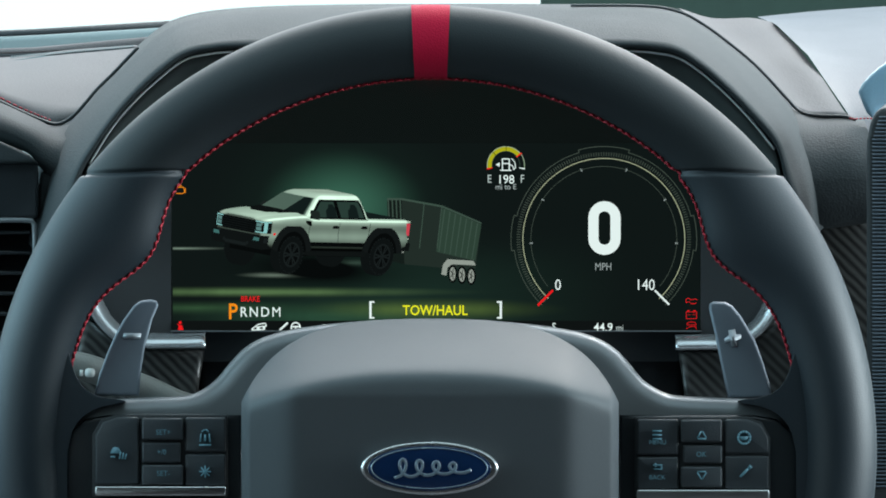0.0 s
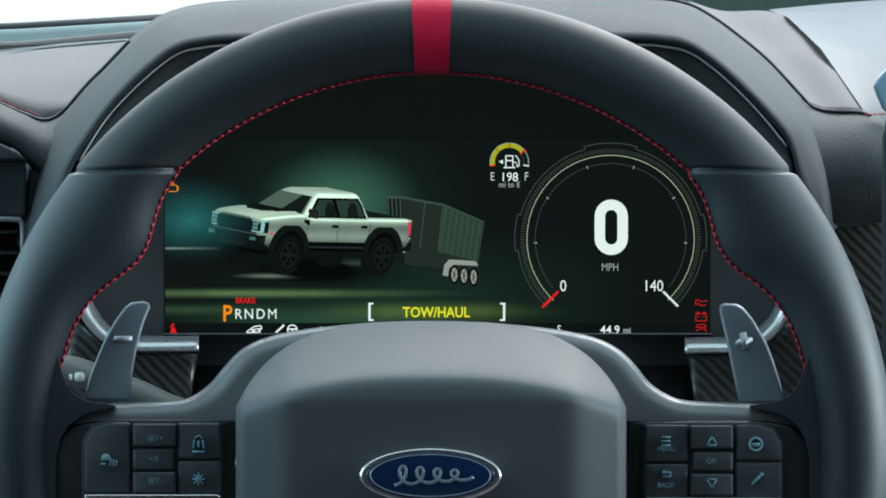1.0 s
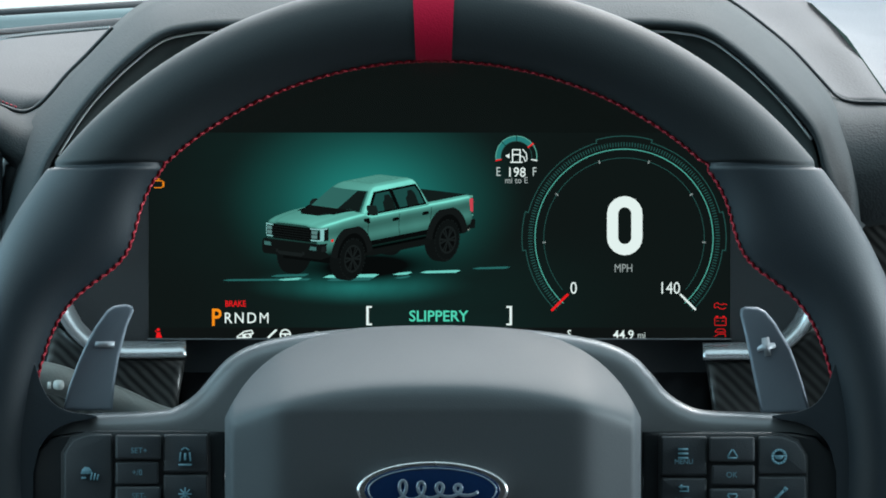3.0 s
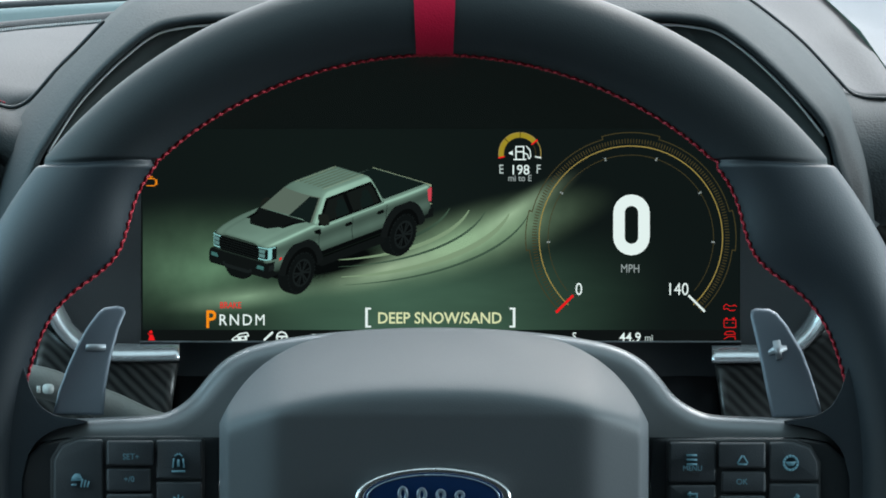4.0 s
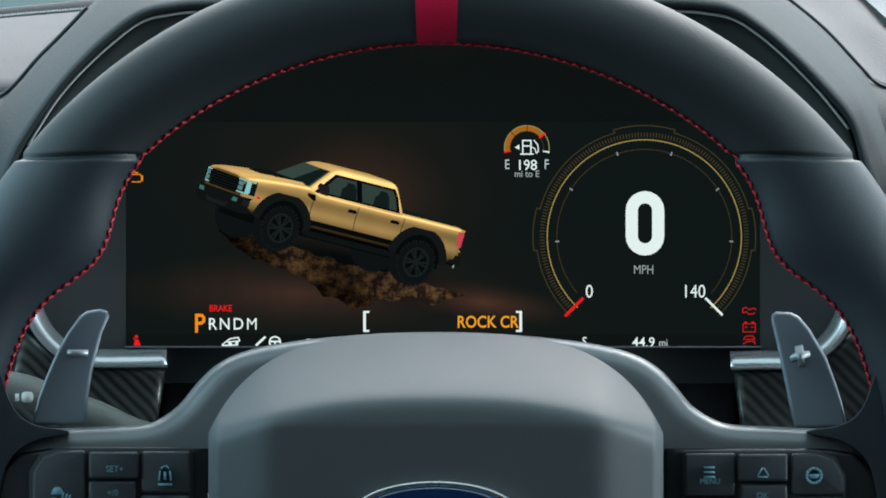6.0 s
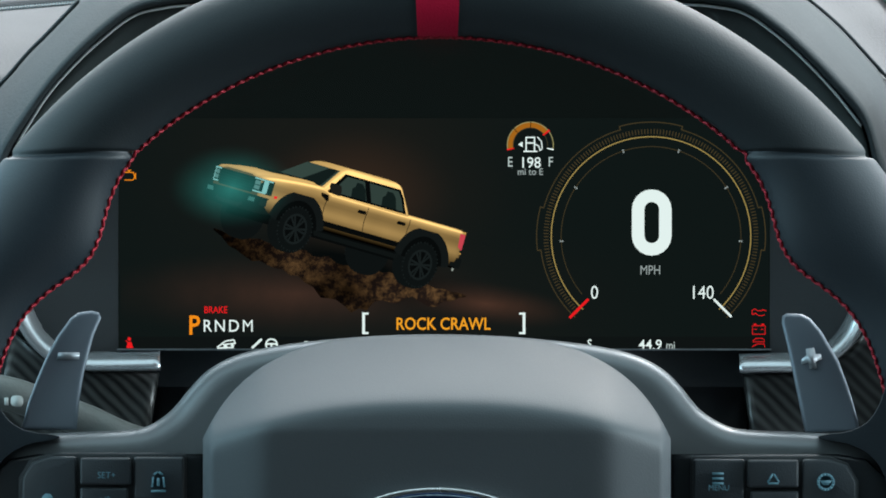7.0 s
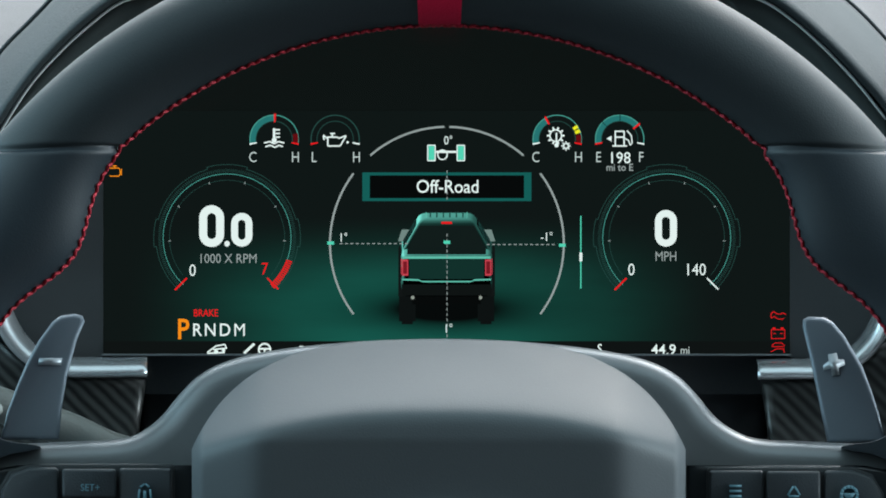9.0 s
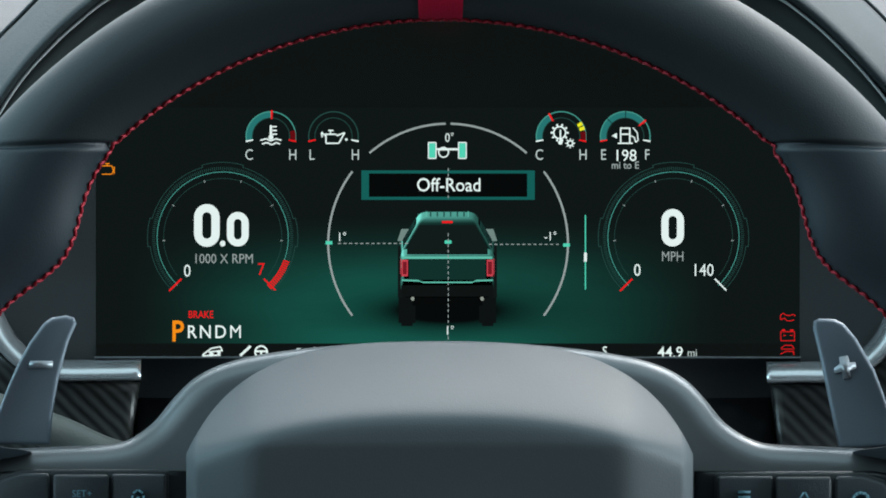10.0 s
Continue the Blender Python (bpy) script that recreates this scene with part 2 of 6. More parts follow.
# ---- mesh helpers ----
def part(name, bm, material, parent=None, label="", smooth=True):
    me = bpy.data.meshes.new(name)
    bm.normal_update()
    if smooth:
        for f in bm.faces:
            f.smooth = True
    bm.to_mesh(me)
    bm.free()
    me.materials.append(material)
    ob = new(name, me)
    if parent:
        ob.parent = parent
    if label:
        ob["label"] = label
    return ob


def thing(name, label, category, group="", kind=""):
    return tagged(new(name), label, category, group, kind)


def curve(points, n=8):
    """A smooth line through points (Catmull-Rom), n steps from each to the next."""
    p = [Vector(q) for q in points]
    p = [p[0] * 2 - p[1]] + p + [p[-1] * 2 - p[-2]]
    out = []
    for i in range(1, len(p) - 2):
        for j in range(n):
            t = j / n
            a, b, c, d = p[i - 1], p[i], p[i + 1], p[i + 2]
            out.append(0.5 * (2 * b + (c - a) * t + (2 * a - 5 * b + 4 * c - d) * t * t + (3 * b - a - 3 * c + d) * t ** 3))
    out.append(p[-2])
    return out


def loft(lines, closed=False, bm=None):
    """A skin over lines of equally many points."""
    bm = bm or bmesh.new()
    rows = [[bm.verts.new(q) for q in line] for line in lines]
    for a, b in zip(rows, rows[1:]):
        m = len(a)
        for i in range(m if closed else m - 1):
            bm.faces.new((a[i], a[(i + 1) % m], b[(i + 1) % m], b[i]))
    return bm


def slab(outline, y0, y1, bevel=0.0, segments=3):
    """A plate with this outline in the plan, from depth y0 (front) to y1 (back), its front edge rounded."""
    bm = bmesh.new()
    front = [bm.verts.new(at(p[0], p[1], y0)) for p in outline]
    back = [bm.verts.new(at(p[0], p[1], y1)) for p in outline]
    f = bm.faces.new(front)
    n = len(front)
    for i in range(n):
        bm.faces.new((front[i], back[i], back[(i + 1) % n], front[(i + 1) % n]))
    bm.faces.new(back[::-1])
    bmesh.ops.recalc_face_normals(bm, faces=bm.faces)
    if bevel:
        bmesh.ops.bevel(bm, geom=list(f.edges), offset=bevel, segments=segments, profile=0.5, affect="EDGES", clamp_overlap=True)
    return bm


def rounded(x0, y0, x1, y1, r=6, n=4, cut=None):
    """A rectangle's outline with round corners; cut: (corner, dx, dy) slants one corner off."""
    out = []
    for k, (cx, cy, a) in enumerate(((x1 - r, y0 + r, -90), (x1 - r, y1 - r, 0), (x0 + r, y1 - r, 90), (x0 + r, y0 + r, 180))):
        if cut and cut[0] == k:
            if k == 3:
                out += [(x0, y0 + cut[2]), (x0 + cut[1] * 0.35, y0 + cut[2] * 0.28), (x0 + cut[1], y0)]
            else:
                out += [(x1 - cut[1], y0), (x1 - cut[1] * 0.35, y0 + cut[2] * 0.28), (x1, y0 + cut[2])]
            continue
        out += [(cx + r * math.cos(radians(a + 90 * i / n)), cy + r * math.sin(radians(a + 90 * i / n))) for i in range(n + 1)]
    return out


def tube(points, radius, sides=8, flat=1.0):
    """A round bar along world points."""
    rows = []
    for i, p in enumerate(points):
        d = (points[min(i + 1, len(points) - 1)] - points[max(i - 1, 0)]).normalized()
        side = d.cross(Vector((0, 1, 0))).normalized()
        up = side.cross(d)
        rows.append([p + side * math.cos(2 * math.pi * k / sides) * radius + up * math.sin(2 * math.pi * k / sides) * radius * flat for k in range(sides)])
    bm = loft(rows, closed=True)
    bm.verts.ensure_lookup_table()
    bm.faces.new([bm.verts[i] for i in range(sides)][::-1])
    bm.faces.new([bm.verts[len(bm.verts) - sides + i] for i in range(sides)])
    bmesh.ops.recalc_face_normals(bm, faces=bm.faces)
    return bm


def solid(bm, depth):
    """Gives a skin a thickness, away from the viewer."""
    got = bmesh.ops.extrude_face_region(bm, geom=list(bm.faces))
    for v in got["geom"]:
        if isinstance(v, bmesh.types.BMVert):
            v.co.y += depth
    bmesh.ops.recalc_face_normals(bm, faces=bm.faces)
    return bm


def lettering(body, size, material, name, parent, x, z, y=0.0, narrow=0.85, bold=0.0, align="CENTER"):
    """Words as a flat mesh, their middle at (x, z), size as the height of a capital."""
    cu = bpy.data.curves.new(name, "FONT")
    cu.body, cu.align_x, cu.align_y = body, align, "CENTER"
    cu.size, cu.offset, cu.resolution_u = 1.0, bold, 3
    tmp = new(name, cu)
    dg = bpy.context.evaluated_depsgraph_get()
    me = bpy.data.meshes.new_from_object(tmp.evaluated_get(dg))
    bpy.data.objects.remove(tmp)
    k = size / 0.69
    zs = [v.co.y for v in me.vertices]
    mid = (max(zs) + min(zs)) / 2
    for v in me.vertices:
        v.co = (v.co.x * k * narrow, 0, (v.co.y - mid) * k)
    me.materials.clear()
    me.materials.append(material)
    ob = new(name, me)
    ob.parent = parent
    ob.location = (x, y, z)
    return ob


def arc(cx, cy, r0, r1, a0, a1, n=48):
    """A ring sector as small quads; angles in degrees clockwise from the top."""
    out = []
    for i in range(n):
        q = [radians(a0 + (a1 - a0) * (i + k) / n) for k in (0, 1)]
        out.append([(cx + r * math.sin(a), cy - r * math.cos(a)) for r, a in ((r0, q[0]), (r1, q[0]), (r1, q[1]), (r0, q[1]))])
    return out


def bar(x0, y0, x1, y1, w):
    dx, dy = x1 - x0, y1 - y0
    s = math.hypot(dx, dy)
    nx, ny = -dy / s * w / 2, dx / s * w / 2
    return [(x0 + nx, y0 + ny), (x1 + nx, y1 + ny), (x1 - nx, y1 - ny), (x0 - nx, y0 - ny)]


# ---- the cab round the wheel, with unseen roof and walls that block light ----
def block(name, x0, x1, y0, y1, z0, z1, material, label, category):
    bm = bmesh.new()
    bmesh.ops.create_cube(bm, size=1)
    for v in bm.verts:
        v.co = Vector(((x0 + x1) / 2 + v.co.x * (x1 - x0), (y0 + y1) / 2 + v.co.y * (y1 - y0), (z0 + z1) / 2 + v.co.z * (z1 - z0)))
    ob = part(name, bm, material, smooth=False)
    return tagged(ob, label, category, kind="structure")


def cab():
    block("floor", -0.85, 1.45, -7.2, 1.0, 0.28, 0.34, CLOTH, "dark carpeted cab floor", "floor")
    # unseen roof, rear and side walls, added to keep the wheel's face dark
    block("ceiling", -0.85, 1.45, -7.2, -0.62, 1.95, 2.0, CLOTH, "unseen grey roof slab, added to block light", "ceiling")
    block("wall_back", -0.85, 1.45, -7.26, -7.2, 0.34, 1.95, CLOTH, "unseen dark rear wall, added to block light", "wall")
    block("wall_left", -0.91, -0.85, -7.2, -1.8, 0.34, 1.95, CLOTH, "unseen dark side wall, added to block light", "wall")
    block("wall_right", 1.45, 1.51, -7.2, -1.8, 0.34, 1.95, CLOTH, "unseen dark side wall, added to block light", "wall")
    block("wall_door_left", -0.91, -0.85, -1.8, 1.0, 0.34, 1.22, CLOTH, "dark door panel below the side window", "wall")
    block("wall_door_right", 1.45, 1.51, -1.8, 1.0, 0.34, 1.22, CLOTH, "dark door panel below the side window", "wall")
    block("wall_front", -0.85, 1.45, 0.94, 1.0, 0.34, 1.2, CLOTH, "dark bulkhead behind the dashboard", "wall")
    bm = bmesh.new()
    bmesh.ops.create_grid(bm, x_segments=2, y_segments=2, size=2500)
    tagged(part("ground", bm, EARTH, smooth=False), "pale concrete ground outside the truck", "ground", kind="structure")


cab()


# ---- dashboard ----
def line(points, y, n=8):
    return [at(p.x, p.y, y if not callable(y) else y(p.x)) for p in curve([(a, b, 0) for a, b in points], n)]


HOOD_OUT = [(40, 420), (70, 300), (100, 240), (136, 197), (199, 131), (244, 84), (285, 50), (326, 31), (394, 19), (520, 12), (765, 9),
            (1010, 10), (1140, 11), (1199, 20), (1240, 40), (1285, 72), (1340, 118), (1394, 176), (1432, 240), (1458, 310), (1466, 395)]
HOOD_IN = [(95, 480), (128, 372), (142, 325), (158, 290), (200, 224), (240, 178), (281, 140), (322, 109), (362, 97), (440, 91), (765, 86),
           (1090, 90), (1166, 95), (1205, 105), (1244, 131), (1285, 167), (1330, 214), (1371, 265), (1387, 325), (1401, 372), (1412, 450)]


def between(f):
    return [(a[0] + (b[0] - a[0]) * f, a[1] + (b[1] - a[1]) * f) for a, b in zip(HOOD_OUT, HOOD_IN)]


def dashboard():
    dash = thing("dashboard", "charcoal grained dashboard with padded grey top and red stitching", "dashboard")
    rows = [(-0.03, 0.34), (0.0, 0.26), (0.04, 0.215), (0.12, 0.18), (0.3, 0.15), (0.5, 0.125), (0.72, 0.110), (0.82, 0.104), (0.88, 0.104), (0.92, 0.108), (0.945, 0.117), (0.95, 0.16)]
    part("binnacle_hood", loft([line(between(f), y) for f, y in rows]), DASH, dash, "charcoal grained hood over the instrument display")
    # black recess and bright line inside the hood
    part("hood_recess", loft([line(between(0.92), 0.150), line(between(0.97), 0.142), line(between(1.0), 0.128)]), MATT, dash, "black recess under the hood")
    part("display_skirt", loft([line(between(1.0), 0.126), line(between(1.03), 0.124), line(between(1.3), 0.128), line(between(1.7), 0.134)]), SKIRT, dash, "dark smooth skirt round the display")
    lip = [between(1.0)[i] for i in range(3, 18)]
    part("bright_line", tube([q + Vector((0, 0, -0.0)) for q in line(lip, 0.113)], 0.00055, 8), PIPING, dash, "thin bright line round the display")
    # black bars along the seam between hood and pads, for its crease shadow
    seam = [HOOD_OUT[i] for i in range(11, 18)] + [(1414, 196), (1440, 204), (1493, 206), (1515, 212)]
    part("seam", tube(line(seam, 0.209), 0.0007, 6), MATT, dash, "black bar for the shadowed seam between hood and pad")
    seam2 = [(-60, 150), (0, 180), (40, 199), (68, 211), (92, 219), (112, 217), (136, 199), (170, 160), (199, 131), (244, 84)]
    part("seam", tube(line(seam2, 0.208), 0.0008, 6), MATT, dash, "black bar for the shadowed seam between hood and pad")
    # padded tops
    a = [(-80, 92), (0, 108), (110, 97), (246, 84), (262, 70)]
    b = [(-80, 110), (0, 128), (90, 125), (205, 130), (225, 108)]
    c = [(-80, 130), (0, 160), (70, 180), (150, 185), (190, 142)]
    d = [(-80, 150), (0, 182), (68, 213), (100, 221), (140, 196)]
    part("pad", loft([line(a, 0.50), line(b, 0.36), line(c, 0.27), line(d, 0.21), line(d, 0.30)]), PAD, dash, "padded dash top in dark leather, coloured lighter for windscreen light")
    a = [(1200, 14), (1260, 32), (1330, 32), (1368, 40)]
    b = [(1255, 52), (1310, 70), (1375, 70), (1412, 84)]
    c = [(1335, 116), (1380, 125), (1425, 125), (1455, 138)]
    d = [(1394, 178), (1430, 195), (1470, 195), (1494, 197)]
    e = [(1412, 197), (1440, 205), (1475, 207), (1506, 209)]
    part("pad", loft([line(a, 0.50), line(b, 0.40), line(c, 0.29), line(d, 0.225), line(e, 0.21), line(e, 0.30)]), PAD, dash, "padded dash top in dark leather, coloured lighter for windscreen light")
    a = [(1340, 30), (1400, 24), (1480, 17), (1680, 4)]
    b = [(1374, 44), (1430, 50), (1520, 52), (1680, 50)]
    c = [(1430, 98), (1480, 110), (1545, 115), (1680, 120)]
    d = [(1500, 200), (1520, 205), (1560, 208), (1680, 215)]
    e = [(1520, 290), (1540, 300), (1580, 305), (1680, 305)]
    part("side_skin", loft([line(a, 0.62), line(b, 0.46), line(c, 0.33), line(d, 0.23), line(e, 0.21)]), SIDE_SKIN, dash, "charcoal skin beside the pad, tinted blue-grey for sky reflection")
    # bands under the pads
    a = [(-80, 146), (0, 178), (68, 209), (100, 220), (150, 190)]
    b = [(-80, 172), (0, 200), (60, 226), (110, 246), (170, 225)]
    c = [(-80, 208), (0, 228), (55, 255), (95, 285), (150, 300)]
    d = [(-80, 238), (0, 252), (50, 272), (74, 300), (135, 350)]
    part("dash_band", loft([line(a, 0.215), line(b, 0.165), line(c, 0.145), line(d, 0.15), line(d, 0.2)]), DASH, dash, "charcoal band under the pad")
    bm = slab([(72, 305), (110, 300), (200, 300), (240, 640), (130, 660), (60, 520)], 0.150, 0.22, 0.003)
    part("dash_side", bm, DASH, dash)
    a = [(1394, 186), (1440, 204), (1493, 207), (1530, 214)]
    b = [(1390, 230), (1440, 240), (1500, 238), (1540, 244)]
    c = [(1370, 300), (1440, 320), (1510, 315), (1540, 318)]
    d = [(1380, 385), (1440, 397), (1510, 388), (1536, 385)]
    e = [(1385, 400), (1440, 410), (1510, 402), (1536, 398)]
    part("dash_band", loft([line(a, 0.215), line(b, 0.17), line(c, 0.15), line(d, 0.155), line(e, 0.2)]), DASH, dash, "charcoal band under the pad")
    part("carbon_panel", slab([(1380, 392), (1560, 392), (1560, 640), (1440, 640)], 0.19, 0.24, 0.002), CARBON, dash, "dark carbon weave panel")
    # red stitches on the pads
    bm = bmesh.new()
    for pts, y, step in (([(0, 173), (30, 188), (55, 199), (72, 206), (90, 213)], 0.2, 8), ([(1503, 210), (1512, 211), (1530, 210), (1545, 210)], 0.2, 8)):
        ln = line(pts, y, step)
        for i in range(0, len(ln) - 2, 3):
            t = tube([ln[i], ln[i + 1], ln[i + 2]], 0.0004, 5)
            me = bpy.data.meshes.new("tmp")
            t.to_mesh(me)
            t.free()
            bm.from_mesh(me)
            bpy.data.meshes.remove(me)
    tagged(part("stitching", bm, THREAD, dash, "red stitches along the pad"), kind="stuff")
    # lower closing panel, black slab for the shadowed cavity, and carbon sides
    part("lower_panel", slab([(-400, 250), (40, 250), (40, 590), (1500, 590), (1500, 250), (2000, 250), (2000, 4080), (-400, 4080)], 0.235, 0.26), MATT, dash)
    part("column_cover", slab([(352, 588), (1210, 588), (1210, 900), (352, 900)], 0.175, 0.23, 0.004), PIANO, dash, "black slab in place of the shadowed cavity under the display")
    part("carbon_panel", slab([(150, 560), (200, 600), (262, 616), (362, 620), (346, 720), (260, 760), (120, 720)], 0.124, 0.2, 0.004), CARBON, dash, "dark carbon weave panel")
    part("carbon_panel", slab([(1200, 622), (1280, 618), (1330, 606), (1380, 560), (1440, 600), (1440, 740), (1220, 760)], 0.124, 0.2, 0.004), CARBON, dash, "dark carbon weave panel")
    # bright trims below the display
    for pts in ([(158, 505), (166, 535), (184, 567), (212, 592), (250, 603), (300, 604), (363, 603)],
                [(1196, 607), (1240, 606), (1285, 605), (1322, 594), (1350, 570), (1366, 540), (1374, 505)]):
        ln = line(pts, 0.116, 6)
        rows = []
        for i, p in enumerate(ln):
            d = (ln[min(i + 1, len(ln) - 1)] - ln[max(i - 1, 0)]).normalized()
            s = d.cross(Vector((0, 1, 0)))
            rows.append([p + s * a + Vector((0, b, 0)) for a, b in ((-0.0036, 0.016), (-0.0035, 0.001), (-0.0029, -0.0018), (-0.0018, -0.002), (0.0008, 0.0), (0.0026, 0.0024), (0.0035, 0.0045), (0.0037, 0.016))])
        part("bright_trim", solid(loft(rows), 0.003), TRIM, dash, "satin chrome trim under the display")
    return dash


dashboard()


def air_vent():
    vent = thing("air_vent", "gloss black side air vent with satin frame and slats", "air vent")
    part("cap", slab(rounded(-120, 284, 68, 388, 8), 0.142, 0.2, 0.002), PIANO, vent, "gloss black cap above the vent")
    part("cap_top", slab([(-120, 244), (0, 250), (52, 274), (68, 290), (-120, 290)], 0.137, 0.2, 0.002), DASH, vent)
    frame_out = rounded(-120, 386, 66, 640, 8)
    bm = tube([at(-120, 390, 0.14), at(40, 390, 0.14), at(56, 391, 0.14), at(61, 398, 0.14), at(62, 420, 0.14), at(62, 540, 0.14)], 0.0012, 8)
    part("frame", bm, SATIN, vent, "thin satin frame")
    part("duct", slab(frame_out, 0.175, 0.2), MATT, vent)
    for i in range(6):
        y = 408 + i * 36
        bm = slab([(-120, y), (54, y), (54, y + 7), (-120, y + 7)], 0.15, 0.174, 0.0006)
        part("slat", bm, PIANO, vent)
    part("divider", slab([(-40, 392), (-30, 392), (-30, 640), (-40, 640)], 0.16, 0.176), PIANO, vent)


def side_screen():
    scr = thing("side_panel", "dark ribbed panel with rounded corner beside the dashboard", "panel")
    out = [(1534, 900)] + [(1534, 250)] + [(1536 + 30 * (1 - math.cos(radians(a))), 250 - 60 * math.sin(radians(a))) for a in range(10, 91, 10)] + [(1700, 178), (1700, 900)]
    part("panel_frame", slab(out, 0.10, 0.13, 0.002), MATT, scr)
    part("glass_corner", slab([(1519, 163), (1526, 149), (1538, 135), (1552, 122), (1568, 111), (1600, 99), (1640, 92), (1700, 88), (1700, 176), (1590, 180), (1566, 186), (1553, 196), (1545, 210), (1534, 200), (1526, 182)], 0.19, 0.2, 0.002), SKY_GLASS, scr, "glass corner, tinted pale blue for the sky it reflects")
    for i in range(100):
        y = 206 + i * 6.6
        x0 = 1544 + max(0, 12 - i * 2)
        bm = slab([(x0, y), (1700, y), (1700, y + 3.2), (x0, y + 3.2)], 0.0985, 0.1, 0.0003, 1)
        part("rib", bm, PADDLE, scr)


def stalk():
    st = thing("column_stalk", "pale grey steering column stalk with a lamp symbol", "stalk")
    pts = [at(440, 740, 0.122), at(330, 720, 0.085), at(260, 690, 0.08), at(200, 668, 0.075), at(150, 650, 0.07), at(90, 640, 0.07)]
    part("lever", tube(curve(pts, 6), 0.0062, 14), STALK, st)
    part("lamp_symbol", slab(rounded(150, 652, 168, 668, 6), 0.062, 0.0635), WHITE_PRINT, st, "white lamp symbol")
    part("lamp_symbol_beam", slab([(141, 655), (147, 655), (147, 666), (141, 666)], 0.062, 0.0635), WHITE_PRINT, st)


WHITE_PRINT = surface("white_print", (0.6, 0.62, 0.6), 0.5)
# blue base colour stands in for the sky mirrored in the glass
SKY_GLASS = surface("sky_tinted_glass", (0.25, 0.42, 0.55), 0.12, vary=0.2, coat=0.5)
air_vent()
side_screen()
stalk()


def cowl():
    """Foot of the windscreen with speaker grille and wiper cowl."""
    gr = thing("dash_grille", "pale grey perforated speaker grille at the windscreen", "speaker grille")
    part("grille_plate", loft([line([(-80, 112), (0, 110), (60, 101), (130, 92), (246, 82)], 0.52), line([(-80, 100), (0, 102), (60, 96), (130, 88), (240, 80)], 0.60)]), PAD, gr)
    for i in range(52):
        x = 20 + i * 4.2
        y = 103 - (x - 20) * 0.088
        part("slot", slab([(x, y - 4), (x + 2.2, y - 4.6), (x + 0.6, y + 0.4), (x - 1.6, y + 1)], 0.508, 0.512), COWL, gr)
    cw = thing("wiper_cowl", "grey-green plastic cowl at the foot of the windscreen", "cowl")
    part("cowl_plate", slab([(-200, 70), (60, 58), (300, 44), (420, 30), (420, 900), (-200, 900)], 0.70, 0.95, 0.004), COWL, cw)
    part("seal", tube([at(-200, 68, 0.66), at(60, 57, 0.66), at(310, 42, 0.66)], 0.0016, 8), MATT, cw, "black rubber seal")
    part("lower_lip", slab([(-200, 92), (60, 84), (300, 62), (300, 90), (-200, 110)], 0.64, 0.66, 0.003), PAD, cw)
    # made-up slab for the unidentified grey-green band in the windscreen
    hd = thing("garden_wall", "far grey-green slab added for the green band in the windscreen", "wall")
    for nm, z0, z1, y0, m in (("wall_face", 0.0, 2.75, 20.0, GREENISH), ("ledge", 1.955, 1.972, 19.96, PAD), ("foot_ledge", 1.925, 1.94, 19.95, COWL)):
        bm = bmesh.new()
        bmesh.ops.create_cube(bm, size=1)
        for v in bm.verts:
            v.co = Vector((3.3 + v.co.x * 6.2, y0 + 0.2 + v.co.y * 0.4, (z0 + z1) / 2 + v.co.z * (z1 - z0)))
        part(nm, bm, m, hd, smooth=False)


GREENISH = surface("far_grey_green", (0.05, 0.085, 0.072), 0.9, vary=0.25, grain_size=30)
cowl()


# ---- steering wheel ----
WX, WY = 764, 796


def rim_inner(a):
    return 656 - 50 * math.exp(-((abs(a) - 55.5) / 8.2) ** 2)


def rim_point(a, ph, lift=0.0):
    """A point of the rim's skin: a degrees from the top, ph round the section (0: outside, 180: inside, 90: towards the driver)."""
    ri, ro = rim_inner(a), 786
    mid, half = (ri + ro) / 2, (ro - ri) / 2
    c, s = math.cos(radians(ph)), math.sin(radians(ph))
    # seams where the smooth and the grip leather meet; a groove along the stitched inner edge
    seam = 46.5 + 5 * c
    off = abs(abs(a) - seam)
    sink = 0.0016 * math.exp(-(off / 0.45) ** 2) + 0.0005 * math.exp(-(abs(ph - 176) / 7) ** 2)
    swell = 0.0005 / (1 + math.exp(max(-50, min(50, (seam - abs(a)) / 0.25))))
    r = mid + (half + (lift + swell - sink) * 4000) * c
    y = -(0.0175 + lift + swell - sink) * s
    return at(WX + r * math.sin(radians(a)), WY - r * math.cos(radians(a)), y)


def rim_skin(a0, a1, steps, lift=0.0, ph0=0, ph1=360, sides=40):
    rows = []
    for i in range(steps + 1):
        a = a0 + (a1 - a0) * i / steps
        rows.append([rim_point(a, ph0 + (ph1 - ph0) * k / sides, lift) for k in range(sides if ph1 - ph0 == 360 else sides + 1)])
    return loft(rows, closed=ph1 - ph0 == 360)


